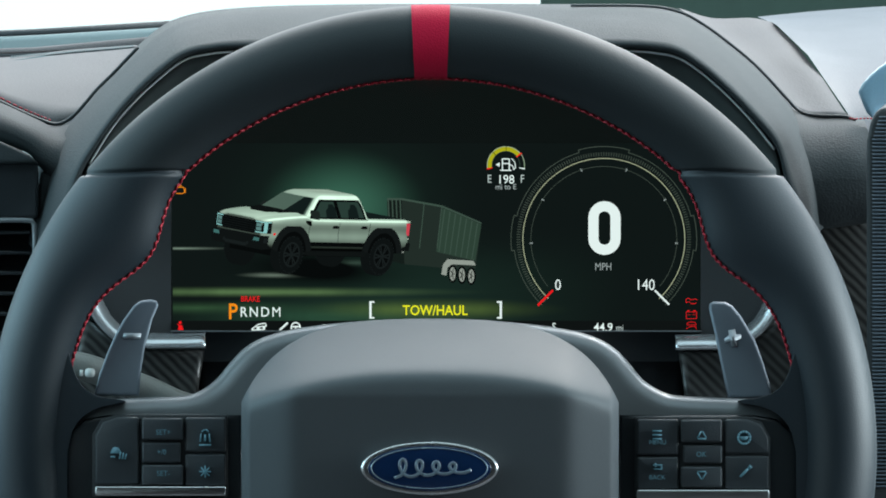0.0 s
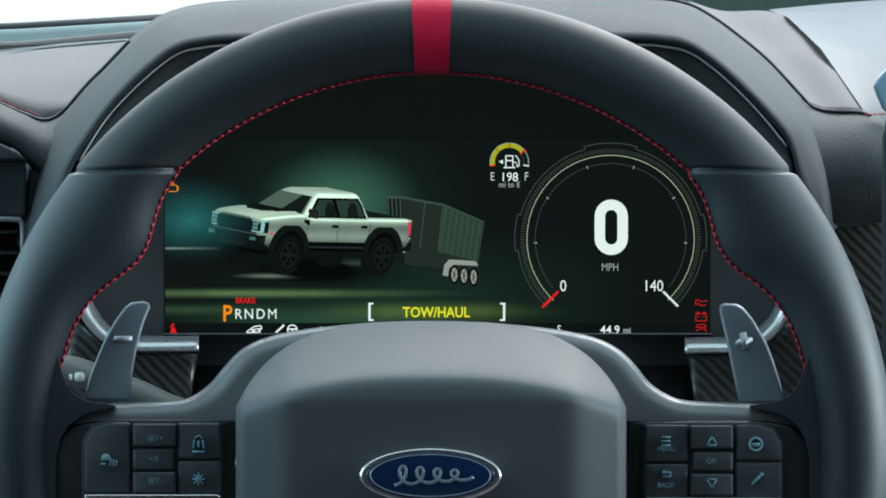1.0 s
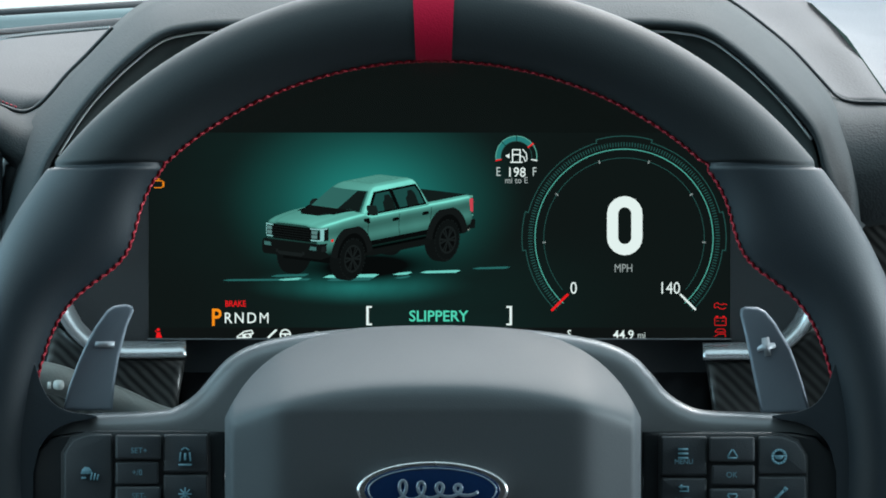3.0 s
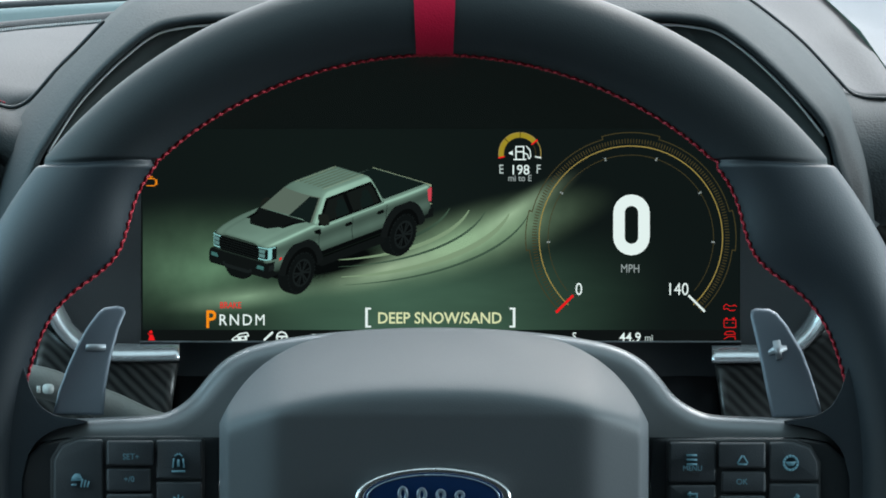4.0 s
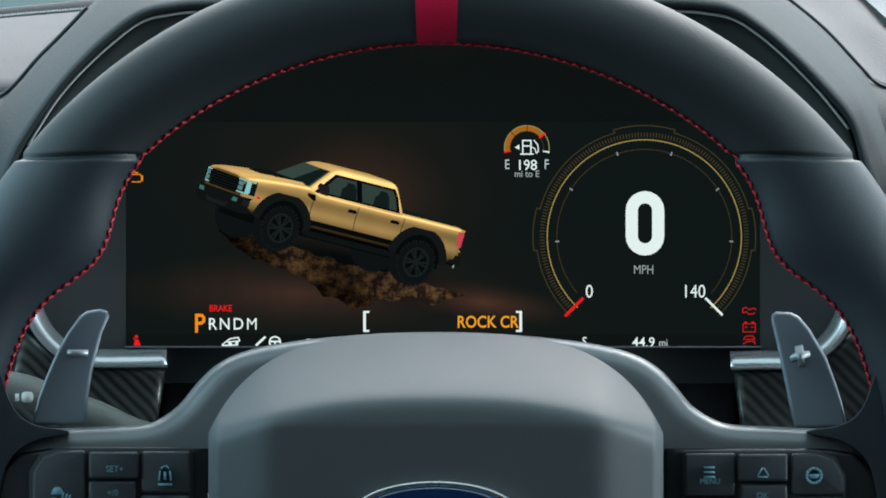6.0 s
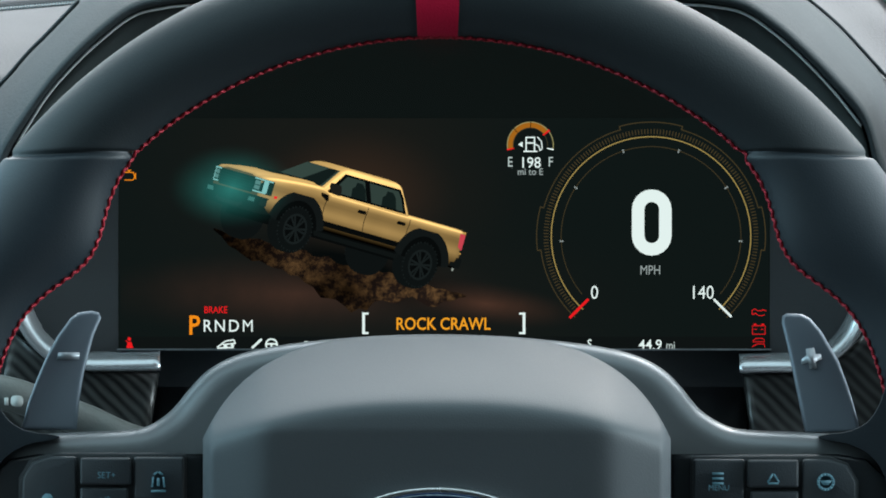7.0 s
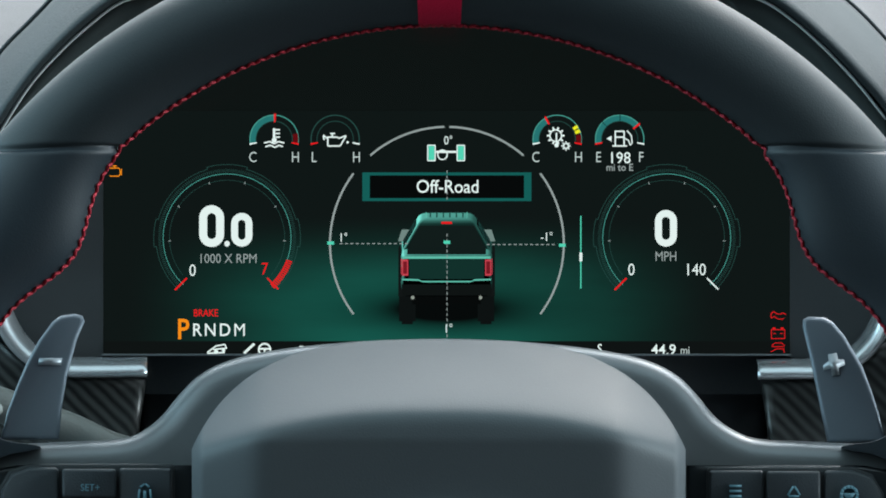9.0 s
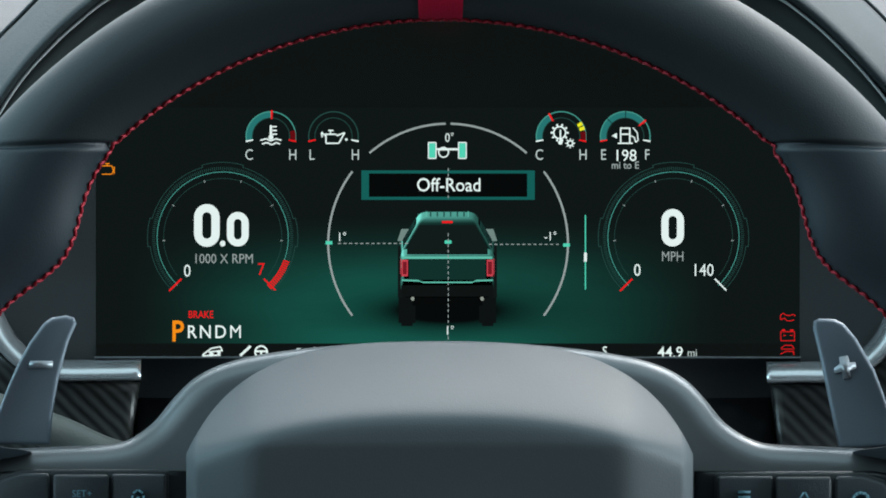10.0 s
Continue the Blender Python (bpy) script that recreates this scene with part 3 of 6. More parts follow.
def steering_wheel():
    wheel = thing("steering_wheel", "black leather steering wheel with red centre band and red stitching", "steering wheel")
    def skin_to_seam(span):
        """A skin whose ends follow the slanting seams; span gives the angle from the fraction and the seam's angle."""
        rows = []
        for i in range(361):
            rows.append([rim_point(span(i / 360, 46.5 + 5 * math.cos(radians(9 * k))), 9 * k) for k in range(40)])
        return loft(rows, closed=True)
    part("rim", skin_to_seam(lambda f, b: b * math.sin((2 * f - 1) * math.pi / 2)), LEATHER, wheel, "smooth black leather upper rim")
    for s in (-1, 1):
        part("grip", skin_to_seam(lambda f, b: s * (b + (150 - b) * f ** 1.8)), GRIP, wheel, "black leather grip with thumb swell")
    part("centre_band", rim_skin(-2.65, 2.35, 24, 0.0004), RED_LEATHER, wheel, "red leather centre band")
    for a in (-2.75, 2.45):
        part("band_edge", rim_skin(a - 0.12, a + 0.12, 3, 0.0003), LEATHER, wheel)
    # cross stitches along the inner edge
    bm = bmesh.new()
    rng = random.Random(2)
    a = -104.0
    while a < 104:
        for da, pa, pb in ((0.0, 177, 160), (0.62, 160, 177)):
            w = 0.00064
            p, q = rim_point(a + da, pa, 0.0006), rim_point(a + da + 0.72, pb, 0.0006)
            d = (q - p).normalized()
            s1 = d.cross(Vector((0, 1, 0))).normalized()
            s2 = s1.cross(d)
            rows = [[c + s1 * w * f * math.cos(k * math.pi / 3) + s2 * w * f * math.sin(k * math.pi / 3) for k in range(6)]
                    for c, f in ((p - d * 0.0003, 0.35), (p.lerp(q, 0.25), 1), (p.lerp(q, 0.75), 1), (q + d * 0.0003, 0.35))]
            loft(rows, closed=True, bm=bm)
        a += 1.28 + rng.uniform(-0.1, 0.1)
    bmesh.ops.recalc_face_normals(bm, faces=bm.faces)
    tagged(part("stitching", bm, THREAD, wheel, "red cross stitching along the inner rim"), kind="stuff")
    # leather webs into the spokes
    for s in (-1, 1):
        def mx(p):
            return (764 + s * (p[0] - 764), p[1])
        edge = curve([(118, 612, 0), (126, 640, 0), (134, 664, 0), (150, 688, 0), (176, 702, 0), (210, 707, 0), (222, 711, 0), (205, 716, 0), (178, 721, 0), (150, 735, 0), (130, 760, 0), (119, 800, 0)], 5)
        web = [mx(p) for p in [(60, 640)] + [(p.x, p.y) for p in edge] + [(118, 1000), (60, 1000)]]
        part("spoke_web", slab(web if s < 0 else web[::-1], -0.010, 0.012, 0.004, 5), GRIP, wheel, "leather-covered spoke root")
    # satin shoulder of the hub
    left = [(120, 760), (136, 728), (168, 710), (250, 704), (316, 701), (350, 694), (382, 672), (408, 641), (434, 615), (469, 596), (518, 583), (590, 573), (680, 566)]
    right = [(1520 - x, y) for x, y in left[::-1]]
    right = [(x + (4 if y > 690 else 0), y) for x, y in right]
    top = [(p.x, p.y) for p in curve([(x, y, 0) for x, y in left + [(765, 564)] + right], 4)]
    out = top + [(1405, 900), (1405, 1010), (118, 1010), (118, 900)]
    part("hub_shoulder", slab(out, -0.004, 0.03, 0.0085, 7), SATIN, wheel, "satin grey shoulder round the airbag cover")
    for s in (-1, 1):
        def my(x):
            return x if s < 0 else 1525 - x
        pts = [(112, 900), (112, 790), (124, 766), (150, 742), (190, 735), (428, 735), (428, 900)]
        pts = [(my(x), y) for x, y in pts]
        part("switch_surround", slab(pts[::s * -1], -0.0075, 0.0, 0.002), PIANO, wheel, "gloss black switch surround")
    # airbag cover
    cx, half = 761, 334

    def top_edge(u):
        return 565 + 148 * (abs(u) ** 3.4) * (0.8 + 0.2 * abs(u) ** 8)

    def depth(x, gy, u):
        crease = 662 + 26 * abs(u / 0.72) ** 2.5
        slope = max(0.0, crease - gy)
        soft_k = 7.0
        slope = soft_k * math.log(1 + math.exp(min(60, (crease - gy) / soft_k)))
        back = slope * 0.00052
        side = 9.0 * math.log(1 + math.exp(min(60, (abs(x) - 246) / 9.0)))
        back += side * 0.00016
        edge = max(0.0, (abs(u) - 0.955) / 0.045)
        back += 0.011 * edge ** 2.2
        lower = max(0.0, gy - 700)
        return -0.0604 + back + 0.000065 * lower
    rows = []
    for j in range(-3, 90):
        v = max(0.0, j / 89) ** 1.1
        row = []
        for i in range(97):
            u = math.sin((i / 48 - 1) * math.pi / 2)
            t = top_edge(u)
            gy = t + (1010 - t) * v
            y = depth(u * half, gy, u)
            if j < 0:
                gy += (0, 1.0, 4, 10)[-j]
                y += (0, 0.0025, 0.006, 0.03)[-j]
            elif j == 0:
                y += 0.0005
            row.append(at(cx + u * half, gy, y))
        rows.append(row)
    part("airbag_cover", loft(rows), COVER, wheel, "soft grey airbag cover with creased top")
    # oval badge
    bx, by = 760, 829

    def oval(rx, ry, n=72):
        return [(bx + rx * math.cos(2 * math.pi * i / n), by + ry * math.sin(2 * math.pi * i / n)) for i in range(n)]
    badge = part("badge", slab(oval(122, 48), -0.0585, -0.05, 0.0014, 4), CHROME, wheel, "chrome-rimmed blue oval badge")
    part("badge_face", slab(oval(109, 40), -0.0592, -0.0584, 0.0003, 2), BLUE, badge, "dark blue enamel face")
    ring = loft([[at(*p, -0.0593) for p in oval(104, 37)] + [at(*oval(104, 37)[0], -0.0593)], [at(*p, -0.0594) for p in oval(101.5, 35)] + [at(*oval(101.5, 35)[0], -0.0594)]])
    part("badge_line", solid(ring, 0.0003), PALE, badge)
    # plain pale scrolls in place of the lettering
    scroll = [(-62 + 124 * f / 40 + 12 * math.sin(f * 0.66), 17 * math.cos(f * 0.66) * (1 - 0.55 * f / 40)) for f in range(41)]
    part("badge_scroll", tube(curve([at(bx + x, by + y, -0.0596) for x, y in scroll], 3), 0.0007, 8, 0.3), PALE, badge, "pale scroll across the badge")
    # switches
    def switch(out, y=-0.0105, b=0.0011, mat=BUTTON):
        return part("switch", slab(out, y, -0.006, b, 2), mat, wheel)

    def mark(parent, out):
        mx_, my_ = sum(p[0] for p in out) / len(out), sum(p[1] for p in out) / len(out)
        out = [(mx_ + (x - mx_) * 0.82, my_ + (y - my_) * 0.82) for x, y in out]
        part("symbol", slab(out, -0.0129, -0.0103), PRINT, parent, "printed symbol with an added faint glow")

    def words(parent, body, gx, gy, size):
        ob = lettering(body, size * 0.00025, PRINT, "symbol", parent, 0, 0, narrow=0.95)
        ob.location = at(gx, gy, -0.0130)

    def icon(parent, gx, gy, kind):
        gx, gy = gx, gy + 1
        if kind == "car":
            mark(parent, [(gx - 15, gy + 3), (gx - 12, gy - 6), (gx - 7, gy - 11), (gx + 2, gy - 10), (gx + 7, gy - 3), (gx + 6, gy + 3)])
            for k in range(3):
                mark(parent, bar(gx + 3 + k * 5, gy + 13, gx + 6 + k * 5, gy - 3 + k * 2, 3.2))
            mark(parent, bar(gx - 13, gy + 8, gx - 3, gy + 8, 4))
        elif kind == "lane":
            for a, b, w in (((-9, 10), (-7, -8), 3.4), ((9, 10), (7, -8), 3.4), ((-7, -9), (0, -14), 3.4), ((7, -9), (0, -14), 3.4), ((-13, 14), (13, 14), 4), ((0, -6), (0, 8), 5)):
                mark(parent, bar(gx + a[0], gy + a[1], gx + b[0], gy + b[1], w))
        elif kind == "star":
            for k in range(4):
                a = k * math.pi / 4
                c, s = math.cos(a), math.sin(a)
                mark(parent, [(gx + 13 * c - 1.5 * s, gy + 13 * s + 1.5 * c), (gx - 13 * c - 1.5 * s, gy - 13 * s + 1.5 * c), (gx - 13 * c + 1.5 * s, gy - 13 * s - 1.5 * c), (gx + 13 * c + 1.5 * s, gy + 13 * s - 1.5 * c)])
        elif kind in ("up", "down"):
            q = 1 if kind == "up" else -1
            for a, b in (((0, -8), (9, 7)), ((9, 7), (-9, 7)), ((-9, 7), (0, -8))):
                mark(parent, bar(gx + a[0], gy + q * a[1], gx + b[0], gy + q * b[1], 3.4))
        elif kind == "list":
            for k in range(3):
                mark(parent, [(gx - 10, gy - 8 + 7 * k), (gx + 10, gy - 8 + 7 * k), (gx + 10, gy - 4 + 7 * k), (gx - 10, gy - 4 + 7 * k)])
        elif kind == "wheel":
            for piece in arc(gx, gy, 9, 13, 0, 360, 14):
                part("symbol", slab(piece, -0.0129, -0.0103), PRINT, parent, "printed symbol with an added faint glow")
            mark(parent, [(gx - 11, gy - 3), (gx + 11, gy - 3), (gx + 5, gy + 5), (gx - 5, gy + 5)])
        elif kind == "tool":
            mark(parent, [(gx - 12, gy + 9), (gx + 8, gy - 11), (gx + 12, gy - 7), (gx - 8, gy + 13)])
            mark(parent, [(gx + 4, gy - 6), (gx + 8, gy - 14), (gx + 15, gy - 8), (gx + 8, gy - 2)])
        elif kind == "back":
            mark(parent, [(gx - 11, gy - 6), (gx - 3, gy - 12), (gx - 3, gy - 8), (gx + 10, gy - 8), (gx + 10, gy + 4), (gx - 8, gy + 4), (gx - 8, gy + 1), (gx + 6, gy + 1), (gx + 6, gy - 4), (gx - 3, gy - 4), (gx - 3, gy - 1)])

    part("switch_bed", slab(rounded(163, 733, 404, 882, 8, cut=(3, 44, 36)), -0.0082, -0.006, 0.001), MATT, wheel)
    part("switch_bed", slab(rounded(1123, 737, 1364, 886, 8, cut=(0, 44, 36)), -0.0082, -0.006, 0.001), MATT, wheel)
    icon(switch(rounded(168, 738, 246, 857, 5, cut=(3, 40, 32))), 208, 800, "car")
    words(switch(rounded(251, 740, 324, 779, 4), -0.0125), "SET+", 289, 765, 9)
    words(switch(rounded(251, 783, 320, 820, 4), -0.0115), "+/0", 286, 800, 9)
    words(switch(rounded(251, 823, 324, 858, 4), -0.0125), "SET-", 289, 838, 9)
    icon(switch(rounded(328, 739, 400, 800, 4)), 363, 773, "lane")
    icon(switch(rounded(328, 804, 400, 860, 4)), 363, 834, "star")
    q = switch(rounded(1127, 742, 1201, 805, 4))
    icon(q, 1163, 768, "list")
    words(q, "MENU", 1164, 783, 8)
    q = switch(rounded(1127, 809, 1201, 866, 4))
    icon(q, 1164, 828, "back")
    words(q, "BACK", 1163, 845, 8)
    icon(switch(rounded(1205, 743, 1278, 783, 4), -0.0125), 1242, 769, "up")
    words(switch(rounded(1209, 788, 1278, 821, 4), -0.0115), "OK", 1241, 804, 9)
    icon(switch(rounded(1205, 826, 1278, 863, 4), -0.0125), 1242, 841, "down")
    icon(switch(rounded(1283, 742, 1361, 803, 5, cut=(0, 40, 32))), 1317, 774, "wheel")
    icon(switch(rounded(1283, 807, 1361, 866, 4)), 1318, 834, "tool")
    for x0, x1, y in ((168, 400, 861), (1127, 1362, 867)):
        part("switch_trim", slab(rounded(x0, y, x1, y + 17, 3), -0.0135, -0.006, 0.0012, 3), CHROME, wheel, "satin chrome bar under the switches")
        part("switch", slab(rounded(x0, y + 22, x1, y + 110, 4), -0.0105, -0.006, 0.001, 2), BUTTON, wheel)
    part("column", tube([at(764, 800, 0.13), at(764, 800, 0.02)], 0.035, 24), MATT, wheel, "black steering column")
    # shift paddles behind the wheel
    pl = [(247, 700), (250, 660), (257, 615), (270, 565), (280, 541), (277, 533), (266, 530), (247, 533), (236, 541), (218, 566), (203, 594), (189, 627), (177, 660), (168, 700)]
    pr = [(1287, 704), (1279, 665), (1265, 592), (1255, 548), (1256, 538), (1263, 534), (1284, 535), (1296, 541), (1312, 560), (1336, 602), (1348, 635), (1357, 664), (1366, 704)]
    def leaning(bm):
        for v in bm.verts:
            v.co.y += (v.co.z - at(0, 600).z) * 0.4
        return bm
    p = part("shift_paddle", leaning(slab(pl, 0.018, 0.024, 0.0016, 4)), PADDLE, wheel, "dark metal downshift paddle with a minus sign")
    part("minus_sign", leaning(slab([(219, 590), (250, 590), (249, 600), (217, 600)], 0.0174, 0.0182)), MARK, p, "silver minus sign")
    p = part("shift_paddle", leaning(slab(pr[::-1], 0.018, 0.024, 0.0016, 4)), PADDLE, wheel, "dark metal upshift paddle with a plus sign")
    part("plus_sign", leaning(slab([(1282, 600), (1290, 594), (1289, 585), (1301, 583), (1303, 592), (1311, 592), (1312, 600), (1303, 603), (1305, 613), (1294, 614), (1293, 604), (1283, 607)], 0.0174, 0.0182)), MARK, p, "silver plus sign")


steering_wheel()


# ---- instrument display ----
KD = 0.00025 * (1 + DISPLAY_Y / REACH)
TEXT_Y, AWAY = -0.24, 0.12


def dp(gx, gy):
    return (gx - 784) * KD, (441 - gy) * KD


def flat(polys, bm=None):
    """Flat pieces from outlines in the plan, about the display's middle."""
    bm = bm or bmesh.new()
    for poly in polys:
        pts = [dp(*p) for p in poly]
        area = sum(a[0] * b[1] - b[0] * a[1] for a, b in zip(pts, pts[1:] + pts[:1]))
        if area < 0:
            pts = pts[::-1]
        bm.faces.new([bm.verts.new((x, 0, z)) for x, z in pts])
    return bm


def box(x0, y0, x1, y1):
    return [(x0, y0), (x1, y0), (x1, y1), (x0, y1)]


def disc(cx, cy, r, n=16):
    return [(cx + r * math.cos(2 * math.pi * i / n), cy + r * math.sin(2 * math.pi * i / n)) for i in range(n)]


display = thing("instrument_display", "wide dark instrument display showing drawn truck and gauges", "display")
display.matrix_world = Matrix.Translation(at(784, 441, DISPLAY_Y)) @ Matrix.Diagonal((1, SQUASH, 1, 1))
SHOWN = []


def lit(name, polys, material, parent=display, y=TEXT_Y, label=""):
    ob = part(name, flat(polys), material, parent, label, smooth=False)
    ob.location.y = y
    return ob


def word(body, gx, gy, height, material, parent=display, narrow=0.85, bold=0.0, y=TEXT_Y, name="lettering"):
    x, z = dp(gx, gy)
    return lettering(body, height * KD, material, name, parent, x, z, y, narrow, bold)


def shows(ob, spans):
    """Stands before the dark glass in these spans of time, and behind it otherwise."""
    SHOWN.append((ob, spans, ob.location.copy()))
    return ob


def panel():
    def plate(name, x0, y0, x1, y1, front, back, mat):
        bm = bmesh.new()
        a, b = dp(x0, y0), dp(x1, y1)
        bmesh.ops.create_cube(bm, size=1)
        for v in bm.verts:
            v.co = Vector(((a[0] + b[0]) / 2 + v.co.x * abs(b[0] - a[0]), (front + back) / 2 + v.co.y * (back - front), (a[1] + b[1]) / 2 + v.co.z * abs(b[1] - a[1])))
        return part(name, bm, mat, display, smooth=False)
    plate("glass", 303, 92, 1240, 586, 0.0, 0.04, SCREEN)
    for s in (-1, 1):
        side = [(303, 128), (303, 640), (170, 640), (165, 310), (205, 240), (262, 170)]
        if s > 0:
            side = [(1543 - x, y) for x, y in side][::-1]
        b = flat([side])
        solid(b, 0.09)
        part("bezel", b, BEZEL, display, smooth=False).location.y = -0.03
    plate("lower_bezel", 303, 586, 1240, 640, -0.06, 0.06, PIANO)
    plate("bezel_edge", 303, 585, 1240, 587, -0.30, -0.05, SATIN)
    plate("back_cover", 290, 140, 1260, 640, 0.30, 0.36, MATT)


panel()
surround = part("picture_backdrop", flat([box(304, 254, 1239, 584)]), BACKGROUND, display, "drawn haze and ground behind the truck", smooth=False)
surround.location.y = BACK_NEAR


# --- drawn truck: lengths in metres, nose towards -y, drawn small ---
UNIT = 67 * KD
MIDDLE = Vector((0, 0, 1.0))


def tk(polys, thick=None):
    bm = bmesh.new()
    for poly in polys:
        bm.faces.new([bm.verts.new((Vector(p) - MIDDLE) * UNIT) for p in poly])
    bmesh.ops.recalc_face_normals(bm, faces=bm.faces)
    return bm


def tk_prism(profile, x0, x1, x0b=None, bevel=0.0):
    """A side profile (y, z) drawn across the truck's width."""
    bm = bmesh.new()
    a = [bm.verts.new((Vector((x0, y, z)) - MIDDLE) * UNIT) for y, z in profile]
    b = [bm.verts.new((Vector((x1, y, z)) - MIDDLE) * UNIT) for y, z in profile]
    n = len(a)
    bm.faces.new(a)
    bm.faces.new(b[::-1])
    for i in range(n):
        bm.faces.new((a[i], b[i], b[(i + 1) % n], a[(i + 1) % n]))
    bmesh.ops.recalc_face_normals(bm, faces=bm.faces)
    if bevel:
        es = [e for e in bm.edges if len(e.link_faces) == 2 and (len(e.link_faces[0].verts) > 8) != (len(e.link_faces[1].verts) > 8)]
        bmesh.ops.bevel(bm, geom=es, offset=bevel * UNIT, segments=3, profile=0.5, affect="EDGES", clamp_overlap=True)
    bmesh.ops.triangulate(bm, faces=[f for f in bm.faces if len(f.verts) > 4])
    return bm


def arch(cy, r, z0=0.62, cz=0.54, n=11):
    """Points of a wheel arch from front to back."""
    h = math.acos(max(-1, min(1, (z0 - cz) / r)))
    return [(cy - r * math.sin(h - 2 * h * i / n), cz + r * math.cos(h - 2 * h * i / n)) for i in range(n + 1)]


def along(table, y):
    """A value from a table of (place, value) rows, straight between them."""
    for (a, va), (b, vb) in zip(table, table[1:]):
        if y <= b:
            return va + (vb - va) * max(0.0, (y - a) / (b - a))
    return table[-1][1]


def truck():
    front, rear = -1.83, 1.86
    wide = [(-2.93, 0.83), (-2.9, 0.87), (-2.82, 0.91), (-2.65, 0.955), (-2.4, 0.99), (-1.83, 1.01), (-1.2, 0.99), (1.1, 0.99), (1.86, 1.01), (2.5, 0.995), (2.86, 0.985), (2.93, 0.96)]
    high = [(-2.93, 1.37), (-2.9, 1.405), (-2.84, 1.43), (-2.6, 1.47), (-2.25, 1.505), (-1.9, 1.535), (-1.25, 1.56), (-1.0, 1.47), (1.14, 1.47), (1.2, 1.475), (2.88, 1.475), (2.93, 1.44)]

    def section(y):
        w, z = along(wide, y), along(high, y)
        half = [(0.90, 0.64), (0.97, 0.69), (0.995, 0.78), (1.0, 0.88), (0.985, 0.97), (0.962, 1.03), (0.955, 1.12), (0.965, 1.21), (0.985, 1.29), (0.99, z - 0.12), (0.978, z - 0.065), (0.945, z - 0.022), (0.88, z - 0.004), (0.74, z), (0.70, z + 0.004)]
        if y < -1.1:
            half += [(0.62, z + 0.02), (0.54, z + 0.034), (0.0, z + 0.04)]
        else:
            half += [(0.62, z), (0.54, z), (0.0, z)]
        return [(x * w, y, q) for x, q in half] + [(-x * w, y, q) for x, q in half[-2::-1]]
    stations = [-2.93, -2.915, -2.9, -2.87, -2.82, -2.72, -2.55, -2.3, -2.05, -1.83, -1.6, -1.4, -1.28, -1.18, -1.0, -0.5, 0.0, 0.5, 1.0, 1.16, 1.3, 1.6, 1.86, 2.2, 2.5, 2.8, 2.88, 2.91, 2.93]
    bm = loft([[(Vector(p) - MIDDLE) * UNIT for p in section(y)] for y in stations])
    ends = [[bm.verts.new((Vector(p) - MIDDLE) * UNIT) for p in section(y)] for y in (stations[0], stations[-1])]
    for e in ends:
        bm.faces.new(e)
    bmesh.ops.recalc_face_normals(bm, faces=bm.faces)
    body = part("truck_picture", bm, TRUCK_SHADED_PAINT, display, "drawn pickup truck turning on the display")

    def sub(name, bm, mat, label="", smooth=False, parent=None):
        return part(name, bm, mat, parent or body, label, smooth)

    # cab with rounded corners
    def ring(z, y0, y1, w, r, bow=0.0):
        out = []
        for cx, cy, a0 in ((w - r, y1 - r, 0), (-w + r, y1 - r, 90), (-w + r, y0 + r, 180), (w - r, y0 + r, 270)):
            for k in range(4):
                a = radians(a0 + 30 * k)
                px, py = cx + r * math.cos(a), cy + r * math.sin(a)
                out.append((px, py - (bow * (1 - (px / w) ** 2) if py < (y0 + y1) / 2 else 0), z))
        return out
    levels = [ring(1.40, -1.36, 1.15, 0.955, 0.05, 0.10), ring(1.46, -1.27, 1.13, 0.945, 0.05, 0.10), ring(1.70, -0.95, 1.075, 0.862, 0.06, 0.09), ring(1.93, -0.64, 1.02, 0.765, 0.08, 0.08), ring(1.985, -0.54, 0.98, 0.725, 0.10, 0.06), ring(2.015, -0.44, 0.92, 0.66, 0.12, 0.05), ring(2.03, -0.30, 0.80, 0.52, 0.14, 0.03)]
    bm = loft([[(Vector(p) - MIDDLE) * UNIT for p in lv] for lv in levels], closed=True)
    bm.faces.new([bm.verts.new((Vector(p) - MIDDLE) * UNIT) for p in levels[-1]])
    bmesh.ops.recalc_face_normals(bm, faces=bm.faces)
    sub("cabin", bm, TRUCK_SHADED_PAINT, smooth=True)
    o = 0.014

    def side(f):
        """Height and half width of the cab's flank, from the sill (0) to the roof rail (1)."""
        return 1.46 + 0.47 * f, 0.945 - 0.18 * f

    def pane(s, pts, lift):
        return [(s * (side(f)[1] + lift), y, side(f)[0]) for y, f in pts]
    # windscreen in strips across its bow, with a pale upper corner
    def shield(x, f, lift):
        w = 0.885 - 0.165 * f
        return (x * w, -1.25 + 0.60 * f - (0.095 - 0.015 * f) * (1 - x * x * 0.9) - lift, 1.475 + 0.445 * f + lift)
    strips = [[shield(-1 + k * 0.2, 0.0, o), shield(-0.8 + k * 0.2, 0.0, o), shield(-0.8 + k * 0.2, 1.0, o), shield(-1 + k * 0.2, 1.0, o)] for k in range(10)]
    glass = sub("windscreen", tk(strips), SHIELD_LIT)
    sub("shade", tk([[shield(0.1, 0.02, 2 * o), shield(0.96, 0.02, 2 * o), shield(0.96, 0.96, 2 * o), shield(0.55, 0.96, 2 * o)]]), GLASS_LIT, parent=glass)
    sub("rear_window", tk([[(-0.86, 1.125 + o, 1.48), (0.86, 1.125 + o, 1.48), (0.72, 1.02 + 2 * o, 1.90), (-0.72, 1.02 + 2 * o, 1.90)]]), GLASS_LIT)
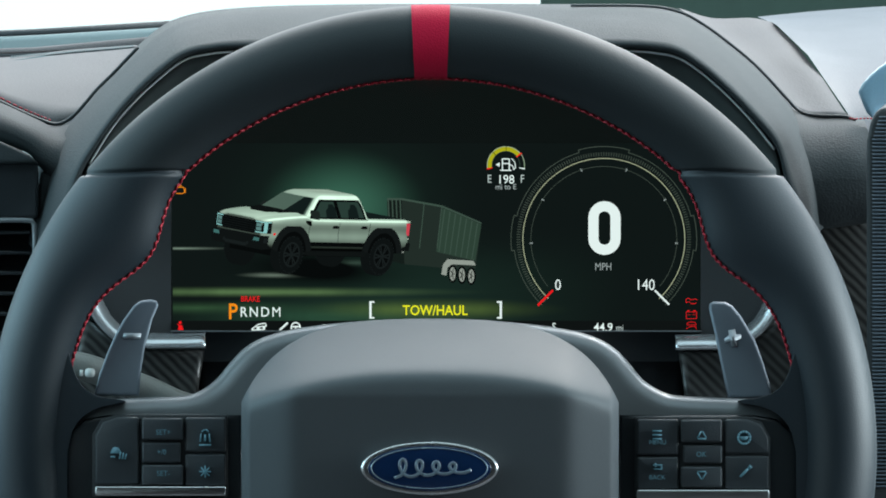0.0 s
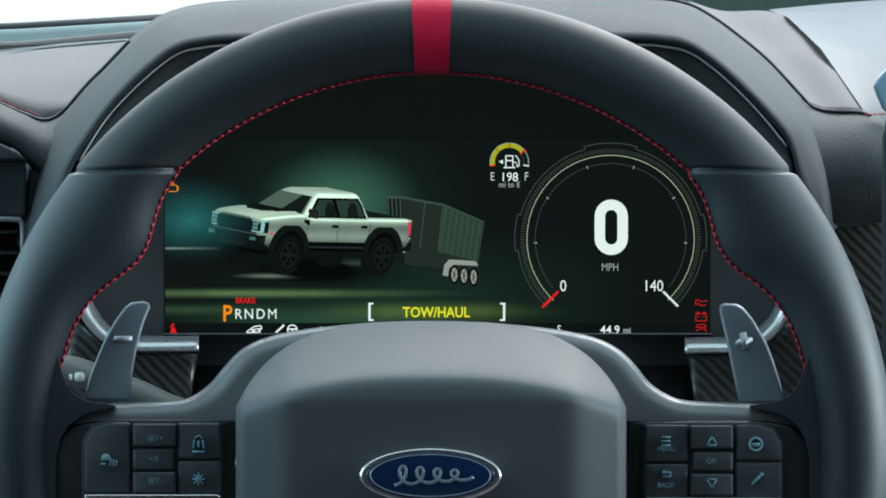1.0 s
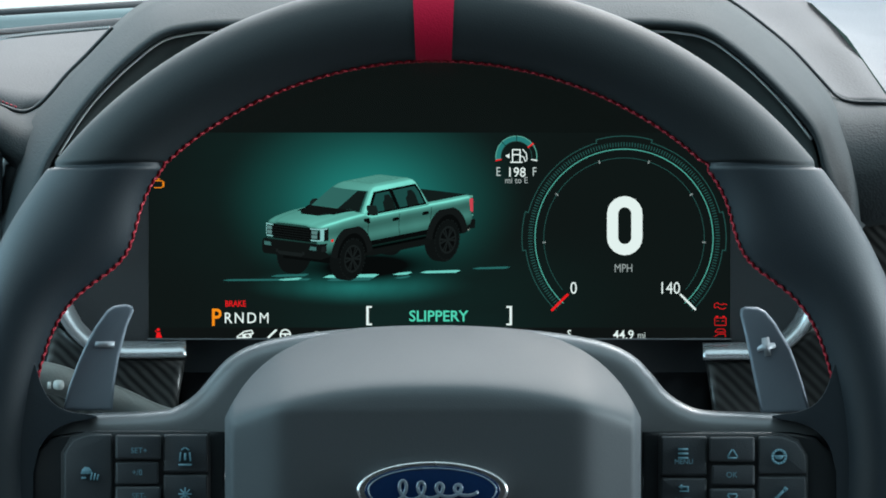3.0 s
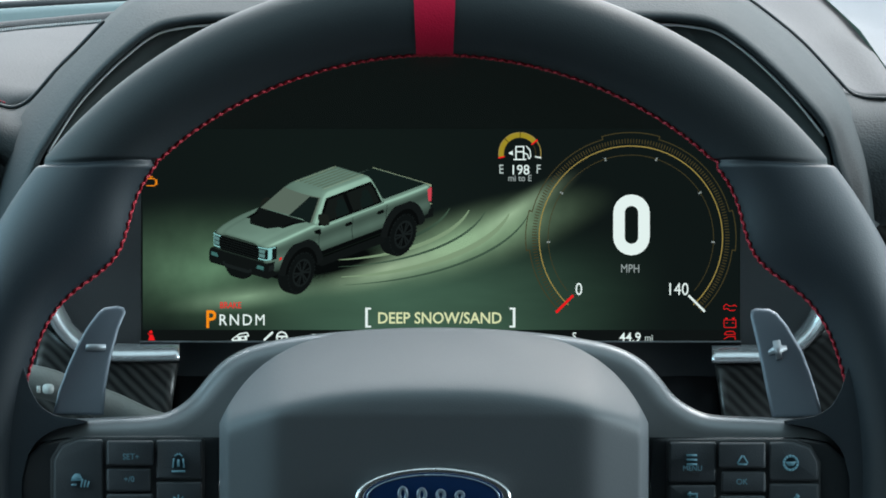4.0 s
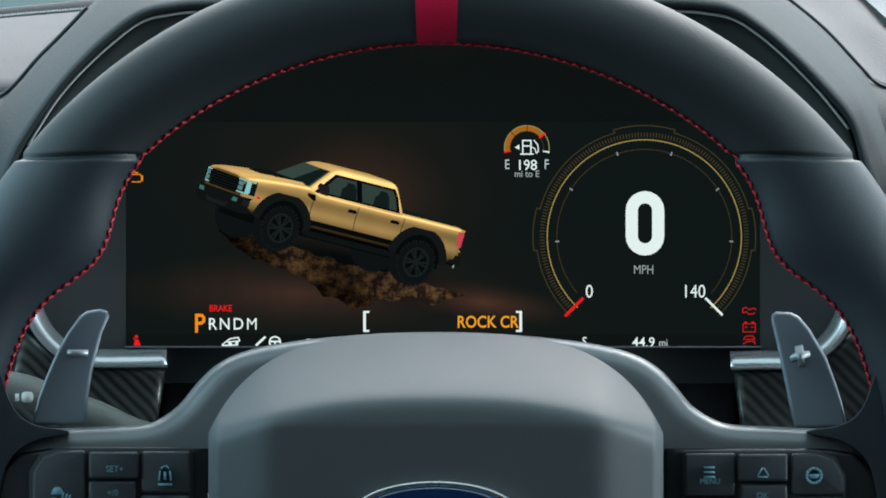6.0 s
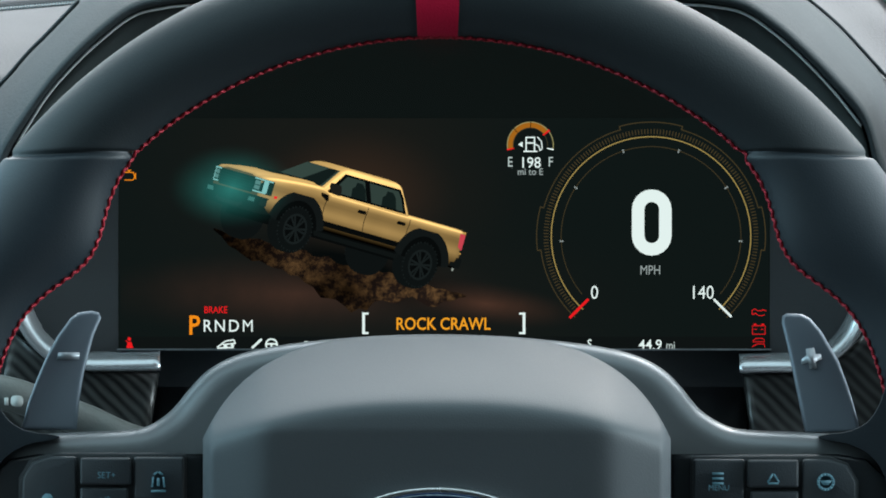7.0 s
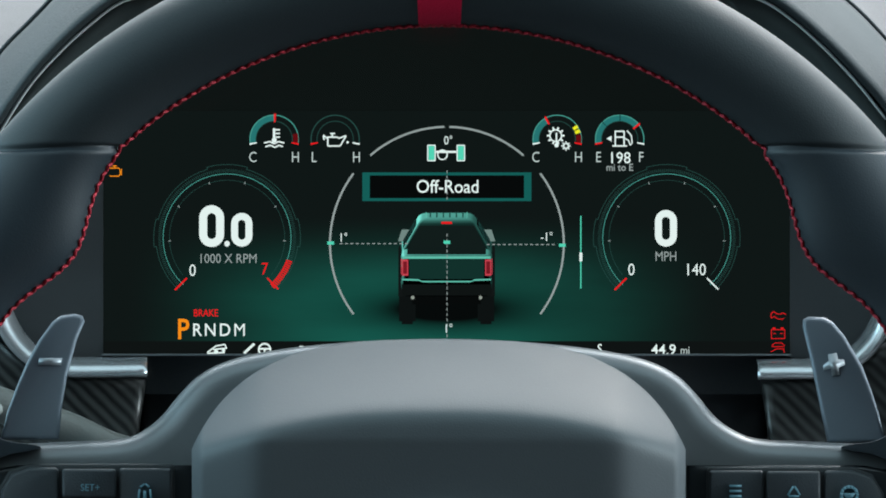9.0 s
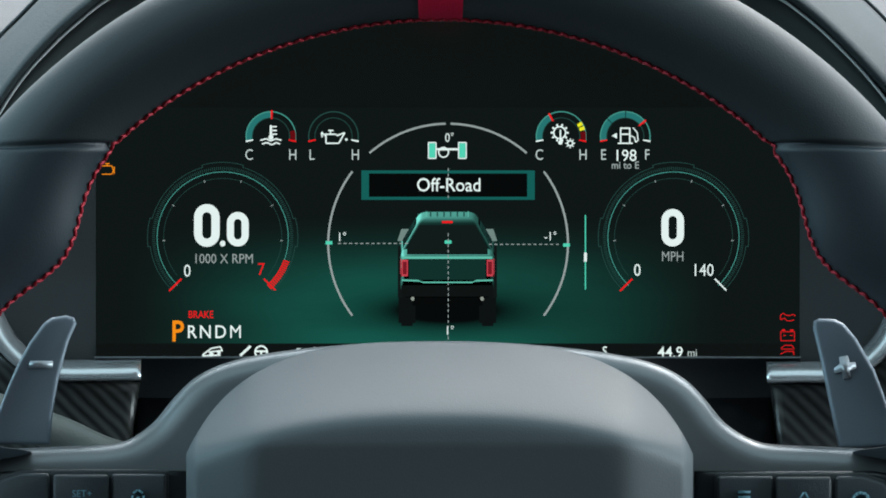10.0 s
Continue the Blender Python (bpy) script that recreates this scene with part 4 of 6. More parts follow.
    for s in (-1, 1):
        sub("window_frame", tk([pane(s, [(-1.13, 0.02), (1.02, 0.02), (1.0, 0.62), (0.93, 0.95), (-0.56, 0.95)], o)]), BLACK_LIT)
        w1 = sub("side_window", tk([pane(s, [(-0.98, 0.10), (-0.05, 0.10), (-0.05, 0.86), (-0.52, 0.86)], 2 * o)]), PANE_LIT)
        w2 = sub("side_window", tk([pane(s, [(0.08, 0.10), (0.94, 0.10), (0.92, 0.60), (0.86, 0.86), (0.08, 0.86)], 2 * o)]), PANE_LIT)
        for w, y in ((w1, -0.30), (w2, 0.52)):
            sub("headrest", tk([pane(s, [(y - 0.18, 0.10), (y + 0.22, 0.10), (y + 0.24, 0.55), (y + 0.18, 0.74), (y + 0.03, 0.74), (y - 0.03, 0.55), (y - 0.12, 0.45)], 3 * o)]), GLASS_LIT, parent=w)
        for y in (-0.04, 1.12):
            sub("door_handle", tk_prism([(y - 0.16, 1.25), (y - 0.12, 1.225), (y + 0.04, 1.225), (y + 0.08, 1.25), (y + 0.04, 1.30), (y - 0.12, 1.30)], s * 0.95, s * 1.0), BLACK_LIT)
        for y in (-1.14, 0.06, 1.30):
            line_ = [(0.996, 0.80), (0.995, 0.88), (0.966, 1.03), (0.962, 1.14), (0.985, 1.29), (0.985, 1.39)]
            sub("door_gap", tk([[(s * (a[0] + 0.006), y - 0.009, a[1]), (s * (a[0] + 0.006), y + 0.009, a[1]), (s * (b[0] + 0.006), y + 0.009, b[1]), (s * (b[0] + 0.006), y - 0.009, b[1])] for a, b in zip(line_, line_[1:])]), DARK_LIT)
        sub("side_step", tk_prism([(-1.15, 0.60), (-1.10, 0.50), (1.15, 0.50), (1.2, 0.60)], s * 0.84, s * 1.05, bevel=0.0), DARK_LIT)
        sub("sill_band", tk([[(s * 1.012, -1.14, 0.745), (s * 1.012, 1.2, 0.745), (s * 1.012, 1.2, 0.86), (s * 1.012, -1.14, 0.86)]]), BLACK_LIT)
        for cy in (front, rear):
            # black disc in place of the shaded arch opening, flared arch and wheel
            house = [(s * 1.018, p[0], p[1]) for p in arch(cy, 0.63, 0.60, 0.53, 16)]
            sub("wheel_house", tk([house]), BLACK_LIT)
            outer, mid, inner = arch(cy, 0.80, 0.66, 0.52, 16), arch(cy, 0.72, 0.62, 0.53, 16), arch(cy, 0.61, 0.60, 0.53, 16)
            outer = [(y, min(z, 1.27)) for y, z in outer]
            rows = [[(Vector((x, p[0], p[1])) - MIDDLE) * UNIT for p in ln] for x, ln in ((s * 1.0, outer), (s * 1.04, outer), (s * 1.055, mid), (s * 1.055, inner), (s * 0.95, inner))]
            sub("wheel_flare", loft(rows), FLARE_LIT, smooth=True)
            wheel = bmesh.new()
            bmesh.ops.create_cone(wheel, cap_ends=True, segments=32, radius1=0.535 * UNIT, radius2=0.535 * UNIT, depth=0.36 * UNIT)
            bmesh.ops.bevel(wheel, geom=[e for e in wheel.edges if any(len(f.verts) > 8 for f in e.link_faces)], offset=0.06 * UNIT, segments=2, affect="EDGES")
            bmesh.ops.rotate(wheel, verts=wheel.verts, matrix=Matrix.Rotation(radians(90), 3, "Y"))
            bmesh.ops.translate(wheel, verts=wheel.verts, vec=(Vector((s * 0.86, cy, 0.52)) - MIDDLE) * UNIT)
            tyre = sub("tyre", wheel, TYRE_LIT)

            def hoop(x, r0, r1, n=28):
                out = []
                for k in range(n):
                    q = [2 * math.pi * (k + j) / n for j in (0, 1)]
                    out.append([(s * x, cy + r * math.cos(a), 0.52 + r * math.sin(a)) for r, a in ((r0, q[0]), (r1, q[0]), (r1, q[1]), (r0, q[1]))])
                return out
            lugs = []
            for k in range(32):
                a = 2 * math.pi * (k + (0.5 if k % 2 else 0.3)) / 32
                c, d = math.cos(a), math.sin(a)
                lugs.append([(s * 1.042, cy + r * c - t * d, 0.52 + r * d + t * c) for r, t in ((0.465, -0.012), (0.50, -0.018), (0.50, 0.018), (0.465, 0.012))])
            sub("tread", tk(lugs), RIM_LIT, parent=tyre)
            rim = sub("rim", tk(hoop(1.052, 0.285, 0.335)), RIM_LIT, parent=tyre)
            hole = [(s * 1.048, cy + 0.285 * math.cos(2 * math.pi * k / 24), 0.52 + 0.285 * math.sin(2 * math.pi * k / 24)) for k in range(24)]
            sub("rim_shade", tk([hole]), BLACK_LIT, parent=tyre)
            spokes = []
            for k in range(6):
                for d_ in (-0.16, 0.16):
                    a = 2 * math.pi * k / 6 + d_
                    c, d = math.cos(a), math.sin(a)
                    spokes.append([(s * 1.055, cy + r * c - t * d, 0.52 + r * d + t * c) for r, t in ((0.05, -0.018), (0.29, -0.026), (0.29, 0.026), (0.05, 0.018))])
            sub("rim_spokes", tk(spokes + hoop(1.058, 0.0, 0.06, 10)), RIM_LIT, parent=tyre)
        # mirror on its arm
        sub("mirror", tk_prism([(-1.0, 1.47), (-0.84, 1.46), (-0.80, 1.56), (-0.82, 1.66), (-0.96, 1.67), (-1.02, 1.60)], s * 0.88, s * 1.06, bevel=0.02), MIRROR_LIT)
        # headlight: bright bracket round a dark lens with two cells
        def corner(u, z, lift=0.0):
            """Round the front corner: u 0 at the grille, 1 at the flank's rear end of the lamp."""
            if u < 0.62:
                x = 0.60 + 0.26 * u / 0.62
                return (s * x, -2.945 - lift + 0.2 * max(0, x - 0.7), z)
            f = (u - 0.62) / 0.38
            return (s * (0.865 + 0.085 * f + lift), -2.91 + 0.26 * f - lift, z)
        def lamp_quad(u0, u1, za, zb, lift):
            n_ = 6
            return [[corner(u0 + (u1 - u0) * k / n_, za, lift), corner(u0 + (u1 - u0) * (k + 1) / n_, za, lift), corner(u0 + (u1 - u0) * (k + 1) / n_, zb, lift), corner(u0 + (u1 - u0) * k / n_, zb, lift)] for k in range(n_)]
        lamp_ = sub("headlight", tk(lamp_quad(0.0, 1.0, 1.05, 1.365, 0.004)), DARK_LIT)
        sub("light_bracket", tk(lamp_quad(0.02, 0.96, 1.33, 1.36, 0.012) + lamp_quad(0.66, 0.82, 1.085, 1.33, 0.012) + lamp_quad(0.06, 0.80, 1.055, 1.085, 0.012)), HEAD_LIT, parent=lamp_)
        for za in (1.115, 1.22):
            sub("light_cell", tk(lamp_quad(0.12, 0.52, za, za + 0.085, 0.012)), HEAD_MID, parent=lamp_)
        sub("turn_lamp", tk([[(s * 1.012, -2.62, 1.02), (s * 1.012, -2.53, 1.02), (s * 1.012, -2.53, 1.08), (s * 1.012, -2.62, 1.08)]]), RED_LIT)
        tail = sub("tail_light", tk([[(s * 0.84, 2.942, 1.06), (s * 0.975, 2.938, 1.06), (s * 0.975, 2.938, 1.39), (s * 0.84, 2.942, 1.39)],
                                     [(s * 0.985, 2.92, 1.06), (s * 1.0, 2.80, 1.10), (s * 1.0, 2.76, 1.40), (s * 0.985, 2.92, 1.40)]]), TAIL_LIT)
        sub("lamp_core", tk([[(s * 0.865, 2.95, 1.10), (s * 0.95, 2.95, 1.10), (s * 0.95, 2.95, 1.35), (s * 0.865, 2.95, 1.35)]]), TAIL_CORE, parent=tail)
        sub("fender_vent", tk([[(s * 1.012, -1.34, 1.36), (s * 1.012, -1.16, 1.28), (s * 1.012, -1.10, 1.30), (s * 1.012, -1.14, 1.42), (s * 1.012, -1.36, 1.43)]]), BLACK_LIT)
        sub("bonnet_vent", tk([[(s * 0.50, -2.05, 1.575), (s * 0.60, -2.05, 1.572), (s * 0.66, -1.62, 1.595), (s * 0.56, -1.62, 1.60)]]), BLACK_LIT)
        sub("fog_lamp", tk([[(s * 0.62, -3.012, 0.84), (s * 0.85, -3.01, 0.84), (s * 0.86, -3.01, 0.93), (s * 0.66, -3.012, 0.93)]]), HEAD_DIM)
        sub("bumper_corner", tk([[(s * 0.935, -2.92, 0.80), (s * 0.945, -2.72, 0.80), (s * 0.945, -2.72, 0.93), (s * 0.935, -2.90, 0.93)]]), RIM_LIT)
        sub("tow_hook", tk([[(s * 0.40, -3.015, 0.70), (s * 0.47, -3.015, 0.70), (s * 0.47, -3.015, 0.78), (s * 0.40, -3.015, 0.78)]]), RIM_LIT)
        sub("tailpipe", tk([[(s * (0.74 + 0.04 * math.cos(a)), 3.03, 0.62 + 0.04 * math.sin(a)) for a in [k * math.pi / 5 for k in range(10)]]]), STEEL_LIT)
    # front: black grille with a fine mesh, painted lips above and below
    grille = sub("grille", tk([[(-0.60, -2.944, 1.02), (0.60, -2.944, 1.02), (0.61, -2.944, 1.36), (-0.61, -2.944, 1.36)]]), BLACK_LIT)
    for k in range(5):
        z = 1.06 + k * 0.06
        sub("grille_bar", tk([[(-0.58, -2.954, z), (0.58, -2.954, z), (0.58, -2.954, z + 0.012), (-0.58, -2.954, z + 0.012)]]), RIM_LIT, parent=grille)
    sub("front_bumper", tk_prism([(-2.93, 0.62), (-3.0, 0.70), (-3.0, 0.92), (-2.96, 0.985), (-2.6, 0.985), (-2.44, 0.94), (-2.44, 0.66)], -0.93, 0.93, bevel=0.06), DARK_LIT)
    sub("skid_plate", tk([[(-0.36, -3.012, 0.655), (0.36, -3.012, 0.655), (0.48, -3.012, 0.74), (-0.48, -3.012, 0.74)]]), RIM_LIT)
    sub("rear_bumper", tk_prism([(2.72, 0.68), (2.72, 0.88), (3.0, 0.88), (3.02, 0.84), (3.0, 0.66)], -0.98, 0.98, bevel=0.02), DARK_LIT)
    sub("bonnet_decal", tk([[(-0.50, -2.02, 1.575), (0.50, -2.02, 1.575), (0.80, -1.36, 1.606), (-0.80, -1.36, 1.606)], [(-0.28, -2.26, 1.548), (0.28, -2.26, 1.548), (0.50, -2.02, 1.575), (-0.50, -2.02, 1.575)]]), DARK_LIT)
    # open bed: one flat dark sheet over the rails stands in for its shade
    sub("bed", tk([[(-0.86, 1.36, 1.485), (0.86, 1.36, 1.485), (0.86, 2.84, 1.485), (-0.86, 2.84, 1.485)]]), GLASS_LIT)
    gate = sub("tailgate_panel", tk([[(-0.82, 2.94, 0.99), (0.82, 2.94, 0.99), (0.82, 2.945, 1.39), (-0.82, 2.945, 1.39)]]), TAILGATE_LIT)
    sub("tailgate_edge", tk([[(-0.96, 2.95, 1.405), (0.96, 2.95, 1.405), (0.96, 2.95, 1.455), (-0.96, 2.95, 1.455)]]), EDGE_LIT, parent=gate)
    sub("tailgate_edge", tk([[(-0.97, 2.95, 1.0), (-0.62, 2.95, 0.99), (-0.54, 2.95, 0.955), (0.54, 2.95, 0.955), (0.62, 2.95, 0.99), (0.97, 2.95, 1.0), (0.97, 2.95, 0.965), (0.60, 2.95, 0.955), (0.52, 2.95, 0.925), (-0.52, 2.95, 0.925), (-0.60, 2.95, 0.955), (-0.97, 2.95, 0.965)]]), EDGE_LIT, parent=gate)
    sub("brake_lamp", tk([[(-0.14, 1.055, 1.93), (0.14, 1.055, 1.93), (0.14, 1.02, 1.97), (-0.14, 1.02, 1.97)]]), RED_LIT)
    for k in range(6):
        x = -0.45 + k * 0.18
        sub("roof_rib", tk([[(x - 0.02, -0.40, 2.034), (x + 0.02, -0.40, 2.034), (x + 0.02, 0.84, 2.034), (x - 0.02, 0.84, 2.034)]]), ROOF_SHADE)
    for x in (-0.56, 0.56):
        sub("roof_rail", tk([[(x - 0.012, -0.46, 2.03), (x + 0.012, -0.46, 2.03), (x + 0.012, 0.90, 2.03), (x - 0.012, 0.90, 2.03)]]), EDGE_LIT)
    sub("underside", tk_prism([(-2.4, 0.45), (-2.4, 0.7), (2.6, 0.7), (2.6, 0.45)], -0.75, 0.75), BLACK_LIT)
    for ob in body.children_recursive:
        if ob.name.split(".")[0] in ("cabin", "windscreen", "shade", "headrest", "rear_window", "window_frame", "side_window", "brake_lamp", "roof_rib", "roof_rail", "mirror"):
            stretch_cab(ob)
    for ob in (body, *body.children_recursive):
        for v in ob.data.vertices:
            v.co.x *= 0.93
    return body


def stretch_cab(ob):
    """Draws the cab longer and taller over the sill, its roof a little narrower."""
    for v in ob.data.vertices:
        up = max(0.0, v.co.z - 0.46 * UNIT)
        v.co = (v.co.x * (1 - 0.20 * up / (0.55 * UNIT)), v.co.y * 1.09 + 0.05 * UNIT, v.co.z + up * 0.10)


GLASS_LIT = glow("picture_glass", (0.006, 0.012, 0.011), 1.0)
PANE_LIT = themed("picture_side_glass", TRUCK_NEAR, TRUCK_STEP,
                  [(0.022, 0.045, 0.036), (0.012, 0.075, 0.066), (0.007, 0.010, 0.009), (0.008, 0.009, 0.005), (0.030, 0.050, 0.042), (0.010, 0.045, 0.040)], 1.0)
SHIELD_LIT = themed("picture_windscreen", TRUCK_NEAR, TRUCK_STEP,
                    [(0.075, 0.125, 0.098), (0.02, 0.13, 0.115), (0.10, 0.14, 0.11), (0.012, 0.013, 0.006), (0.035, 0.06, 0.05), (0.012, 0.06, 0.05)], 1.0)
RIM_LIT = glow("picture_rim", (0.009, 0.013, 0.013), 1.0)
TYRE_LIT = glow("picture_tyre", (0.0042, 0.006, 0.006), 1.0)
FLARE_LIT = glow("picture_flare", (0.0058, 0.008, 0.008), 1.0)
HEAD_MID = glow("picture_light_cell", (0.11, 0.24, 0.23), 0.9)
TAIL_CORE = glow("picture_lamp_core", (0.20, 0.012, 0.02), 0.9)
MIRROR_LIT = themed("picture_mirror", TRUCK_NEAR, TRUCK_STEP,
                    [(0.012, 0.018, 0.016), (0.008, 0.016, 0.015), (0.010, 0.013, 0.011), (0.03, 0.035, 0.012), (0.012, 0.012, 0.010), (0.16, 0.24, 0.22)], 1.0)
HEAD_DIM = glow("picture_fog_lamp", (0.05, 0.16, 0.15), 0.9)
HEAD_LIT = glow("picture_headlight", (0.26, 0.60, 0.58), 0.9)
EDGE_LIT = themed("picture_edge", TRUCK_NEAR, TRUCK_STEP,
                  [(0.52, 0.62, 0.50), (0.10, 0.42, 0.34), (0.30, 0.38, 0.25), (0.35, 0.45, 0.06), (0.62, 0.36, 0.09), (0.14, 0.62, 0.48)], 0.8)
TAIL_LIT = glow("picture_tail_light", (0.62, 0.06, 0.085), 0.9)
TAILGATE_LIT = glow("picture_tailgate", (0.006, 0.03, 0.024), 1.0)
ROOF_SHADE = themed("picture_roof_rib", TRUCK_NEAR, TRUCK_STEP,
                    [(0.30, 0.36, 0.29), (0.05, 0.22, 0.18), (0.10, 0.14, 0.09), (0.18, 0.24, 0.02), (0.3, 0.17, 0.04), (0.02, 0.10, 0.08)], 0.8)
TRAILER_SIDE = glow("picture_trailer_side", (0.016, 0.026, 0.021), 1.0)
TRAILER_RIB = glow("picture_trailer_rib", (0.045, 0.08, 0.06), 1.0)
TRAILER_PANEL = glow("picture_trailer_panel", (0.026, 0.052, 0.036), 1.0)
TRAILER_FRONT = glow("picture_trailer_front", (0.007, 0.012, 0.010), 1.0)
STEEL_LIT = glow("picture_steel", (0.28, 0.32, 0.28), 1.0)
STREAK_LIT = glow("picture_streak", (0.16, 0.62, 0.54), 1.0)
STREAK_DIM = glow("picture_streak_dim", (0.02, 0.13, 0.12), 1.0)
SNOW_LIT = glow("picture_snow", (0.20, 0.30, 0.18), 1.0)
SHADE_LIT = glow("picture_shade", (0.045, 0.085, 0.055), 1.0)
GREEN_STRIP_LIT = glow("picture_grass", (0.030, 0.050, 0.016), 1.0)
SOIL_SHADE = glow("picture_soil_shade", (0.011, 0.011, 0.005), 1.0)
EARTH_LIT, n_, l_, b_ = nodes_of("picture_rock")
n_.remove(b_)
e_, tc_, noi_, ramp_ = n_.new("ShaderNodeEmission"), n_.new("ShaderNodeTexCoord"), n_.new("ShaderNodeTexNoise"), n_.new("ShaderNodeValToRGB")
noi_.inputs["Scale"].default_value, noi_.inputs["Detail"].default_value, noi_.inputs["Roughness"].default_value = 230, 8, 0.75
l_.new(tc_.outputs["Object"], noi_.inputs["Vector"])
ramp_.color_ramp.elements[0].position, ramp_.color_ramp.elements[1].position = 0.45, 0.80
ramp_.color_ramp.elements[0].color, ramp_.color_ramp.elements[1].color = (0.008, 0.005, 0.004, 1), (0.14, 0.075, 0.028, 1)
l_.new(noi_.outputs[0], ramp_.inputs[0])
l_.new(ramp_.outputs[0], e_.inputs[0])
# light put into the rock's colour: dim at the left, brighter in patches
big_, sep_, side_, mul_, add_ = (n_.new("ShaderNode" + k) for k in ("TexNoise", "SeparateXYZ", "MapRange", "Math", "MapRange"))
big_.inputs["Scale"].default_value = 40
l_.new(tc_.outputs["Object"], big_.inputs["Vector"])
l_.new(tc_.outputs["Object"], sep_.inputs[0])
l_.new(sep_.outputs["X"], side_.inputs[0])
side_.inputs[1].default_value, side_.inputs[2].default_value = -0.085, -0.05
side_.inputs[3].default_value = 0.15
add_.inputs[1].default_value, add_.inputs[2].default_value = 0.35, 0.65
add_.inputs[3].default_value, add_.inputs[4].default_value = 0.25, 1.7
l_.new(big_.outputs[0], add_.inputs[0])
mul_.operation = "MULTIPLY"
l_.new(side_.outputs[0], mul_.inputs[0])
l_.new(add_.outputs[0], mul_.inputs[1])
l_.new(mul_.outputs[0], e_.inputs[1])
l_.new(e_.outputs[0], n_["Material Output"].inputs[0])

the_truck = truck()


def trailer():
    """The drawn box trailer behind the truck: pointed front, panelled side and three wheels."""
    body = part("trailer_picture", flat([[(711, 354), (783, 367), (852, 397), (841, 476), (800, 476), (716, 468)]]), TRAILER_SIDE, display, "drawn box trailer", smooth=False)

    def sub(name, polys, mat, y):
        ob = part(name, flat(polys), mat, body, smooth=False)
        ob.location.y = y
        return ob
    sub("front_wall", [[(685, 354), (711, 354), (716, 468), (690, 462)]], TRAILER_FRONT, -0.001)
    for x in (686, 693, 700, 707):
        sub("front_post", [[(x, 354), (x + 2.2, 354), (x + 6, 440), (x + 4, 440)]], TRAILER_RIB, -0.002)
    sub("side_panel", [[(783, 368), (852, 398), (841, 462), (772, 446)]], TRAILER_PANEL, -0.002)
    for k in range(7):
        f = k / 6.5
        x, t = 786 + 63 * f, 370 + 27 * f
        sub("side_post", [[(x, t), (x + 1.8, t + 1), (x - 8.4, 446 + 15 * f), (x - 10, 446 + 15 * f)]], TRAILER_RIB, -0.003)
    for x in (744, 775):
        sub("door_edge", [[(x + 6, 361 + (x - 744) * 0.17), (x + 7.6, 361 + (x - 744) * 0.17), (x - 1, 440), (x - 2.4, 440)]], TRAILER_RIB, -0.003)
    sub("top_rail", [[(685, 351), (711, 351), (783, 364), (852, 394), (852, 397), (783, 367.5), (711, 354.5), (685, 354.5)]], TRAILER_RIB, -0.004)
    sub("mudguard", [[(781, 486), (784, 468), (792, 459), (838, 462), (842, 470), (800, 468), (792, 474), (790, 488)]], STEEL_LIT, -0.004)
    for k in range(3):
        x = 801 + k * 16.5

        def ellipse(rx, ry):
            return [(x + rx * math.cos(a / 9 * math.pi), 485 + k * 2 + ry * math.sin(a / 9 * math.pi)) for a in range(18)]
        tyre = sub("trailer_wheel", [ellipse(8, 16)], BLACK_LIT, -0.005)
        sub("trailer_hub", [ellipse(5.2, 12)], STEEL_LIT, -0.006)
        for a in range(5):
            sub("hub_slot", [bar(x, 485 + k * 2, x + 4 * math.cos(a * 1.257), 485 + k * 2 + 10 * math.sin(a * 1.257), 1.4)], BLACK_LIT, -0.007)
    return body


the_trailer = trailer()

# --- drawn ground of each drive mode ---
MID = -0.045
for x0, x1, y, w, m in ((508, 556, 484, 3, STREAK_DIM), (592, 668, 485, 4, STREAK_LIT), (598, 660, 490, 4, STREAK_DIM), (704, 722, 481, 3, STREAK_LIT), (706, 720, 487, 2.4, STREAK_DIM), (748, 800, 478, 3, STREAK_LIT), (832, 880, 472, 2.4, STREAK_DIM), (430, 560, 491, 2, STREAK_DIM), (520, 545, 490, 2.4, STREAK_LIT)):
    g = lit("ice_streak", [[(x0 - 8, y + w * 0.5), (x0 + 2, y - w * 0.4), (x1, y - w * 0.6 - 1), (x1 + 6, y - w * 0.4 - 1), (x1 - 2, y + w * 0.5), (x0 + 2, y + w * 0.5 + 1)]], m, y=MID, label="drawn glint on ice")
    shows(g, [(1.85, 3.2)])


def swirl(cx, cy, rx, ry, w, a0, a1, n=36):
    """A curved track that tapers at both ends."""
    out = []
    for i in range(n):
        q = []
        for k in (0, 1):
            f = (i + k) / n
            a = radians(a0 + (a1 - a0) * f)
            t = w * math.sin(math.pi * min(1, f * 0.9 + 0.05))
            q.append(((cx + (rx - t) * math.cos(a), cy + (ry - t * 0.5) * math.sin(a)), (cx + (rx + t) * math.cos(a), cy + (ry + t * 0.5) * math.sin(a))))
        out.append([q[0][0], q[0][1], q[1][1], q[1][0]])
    return out


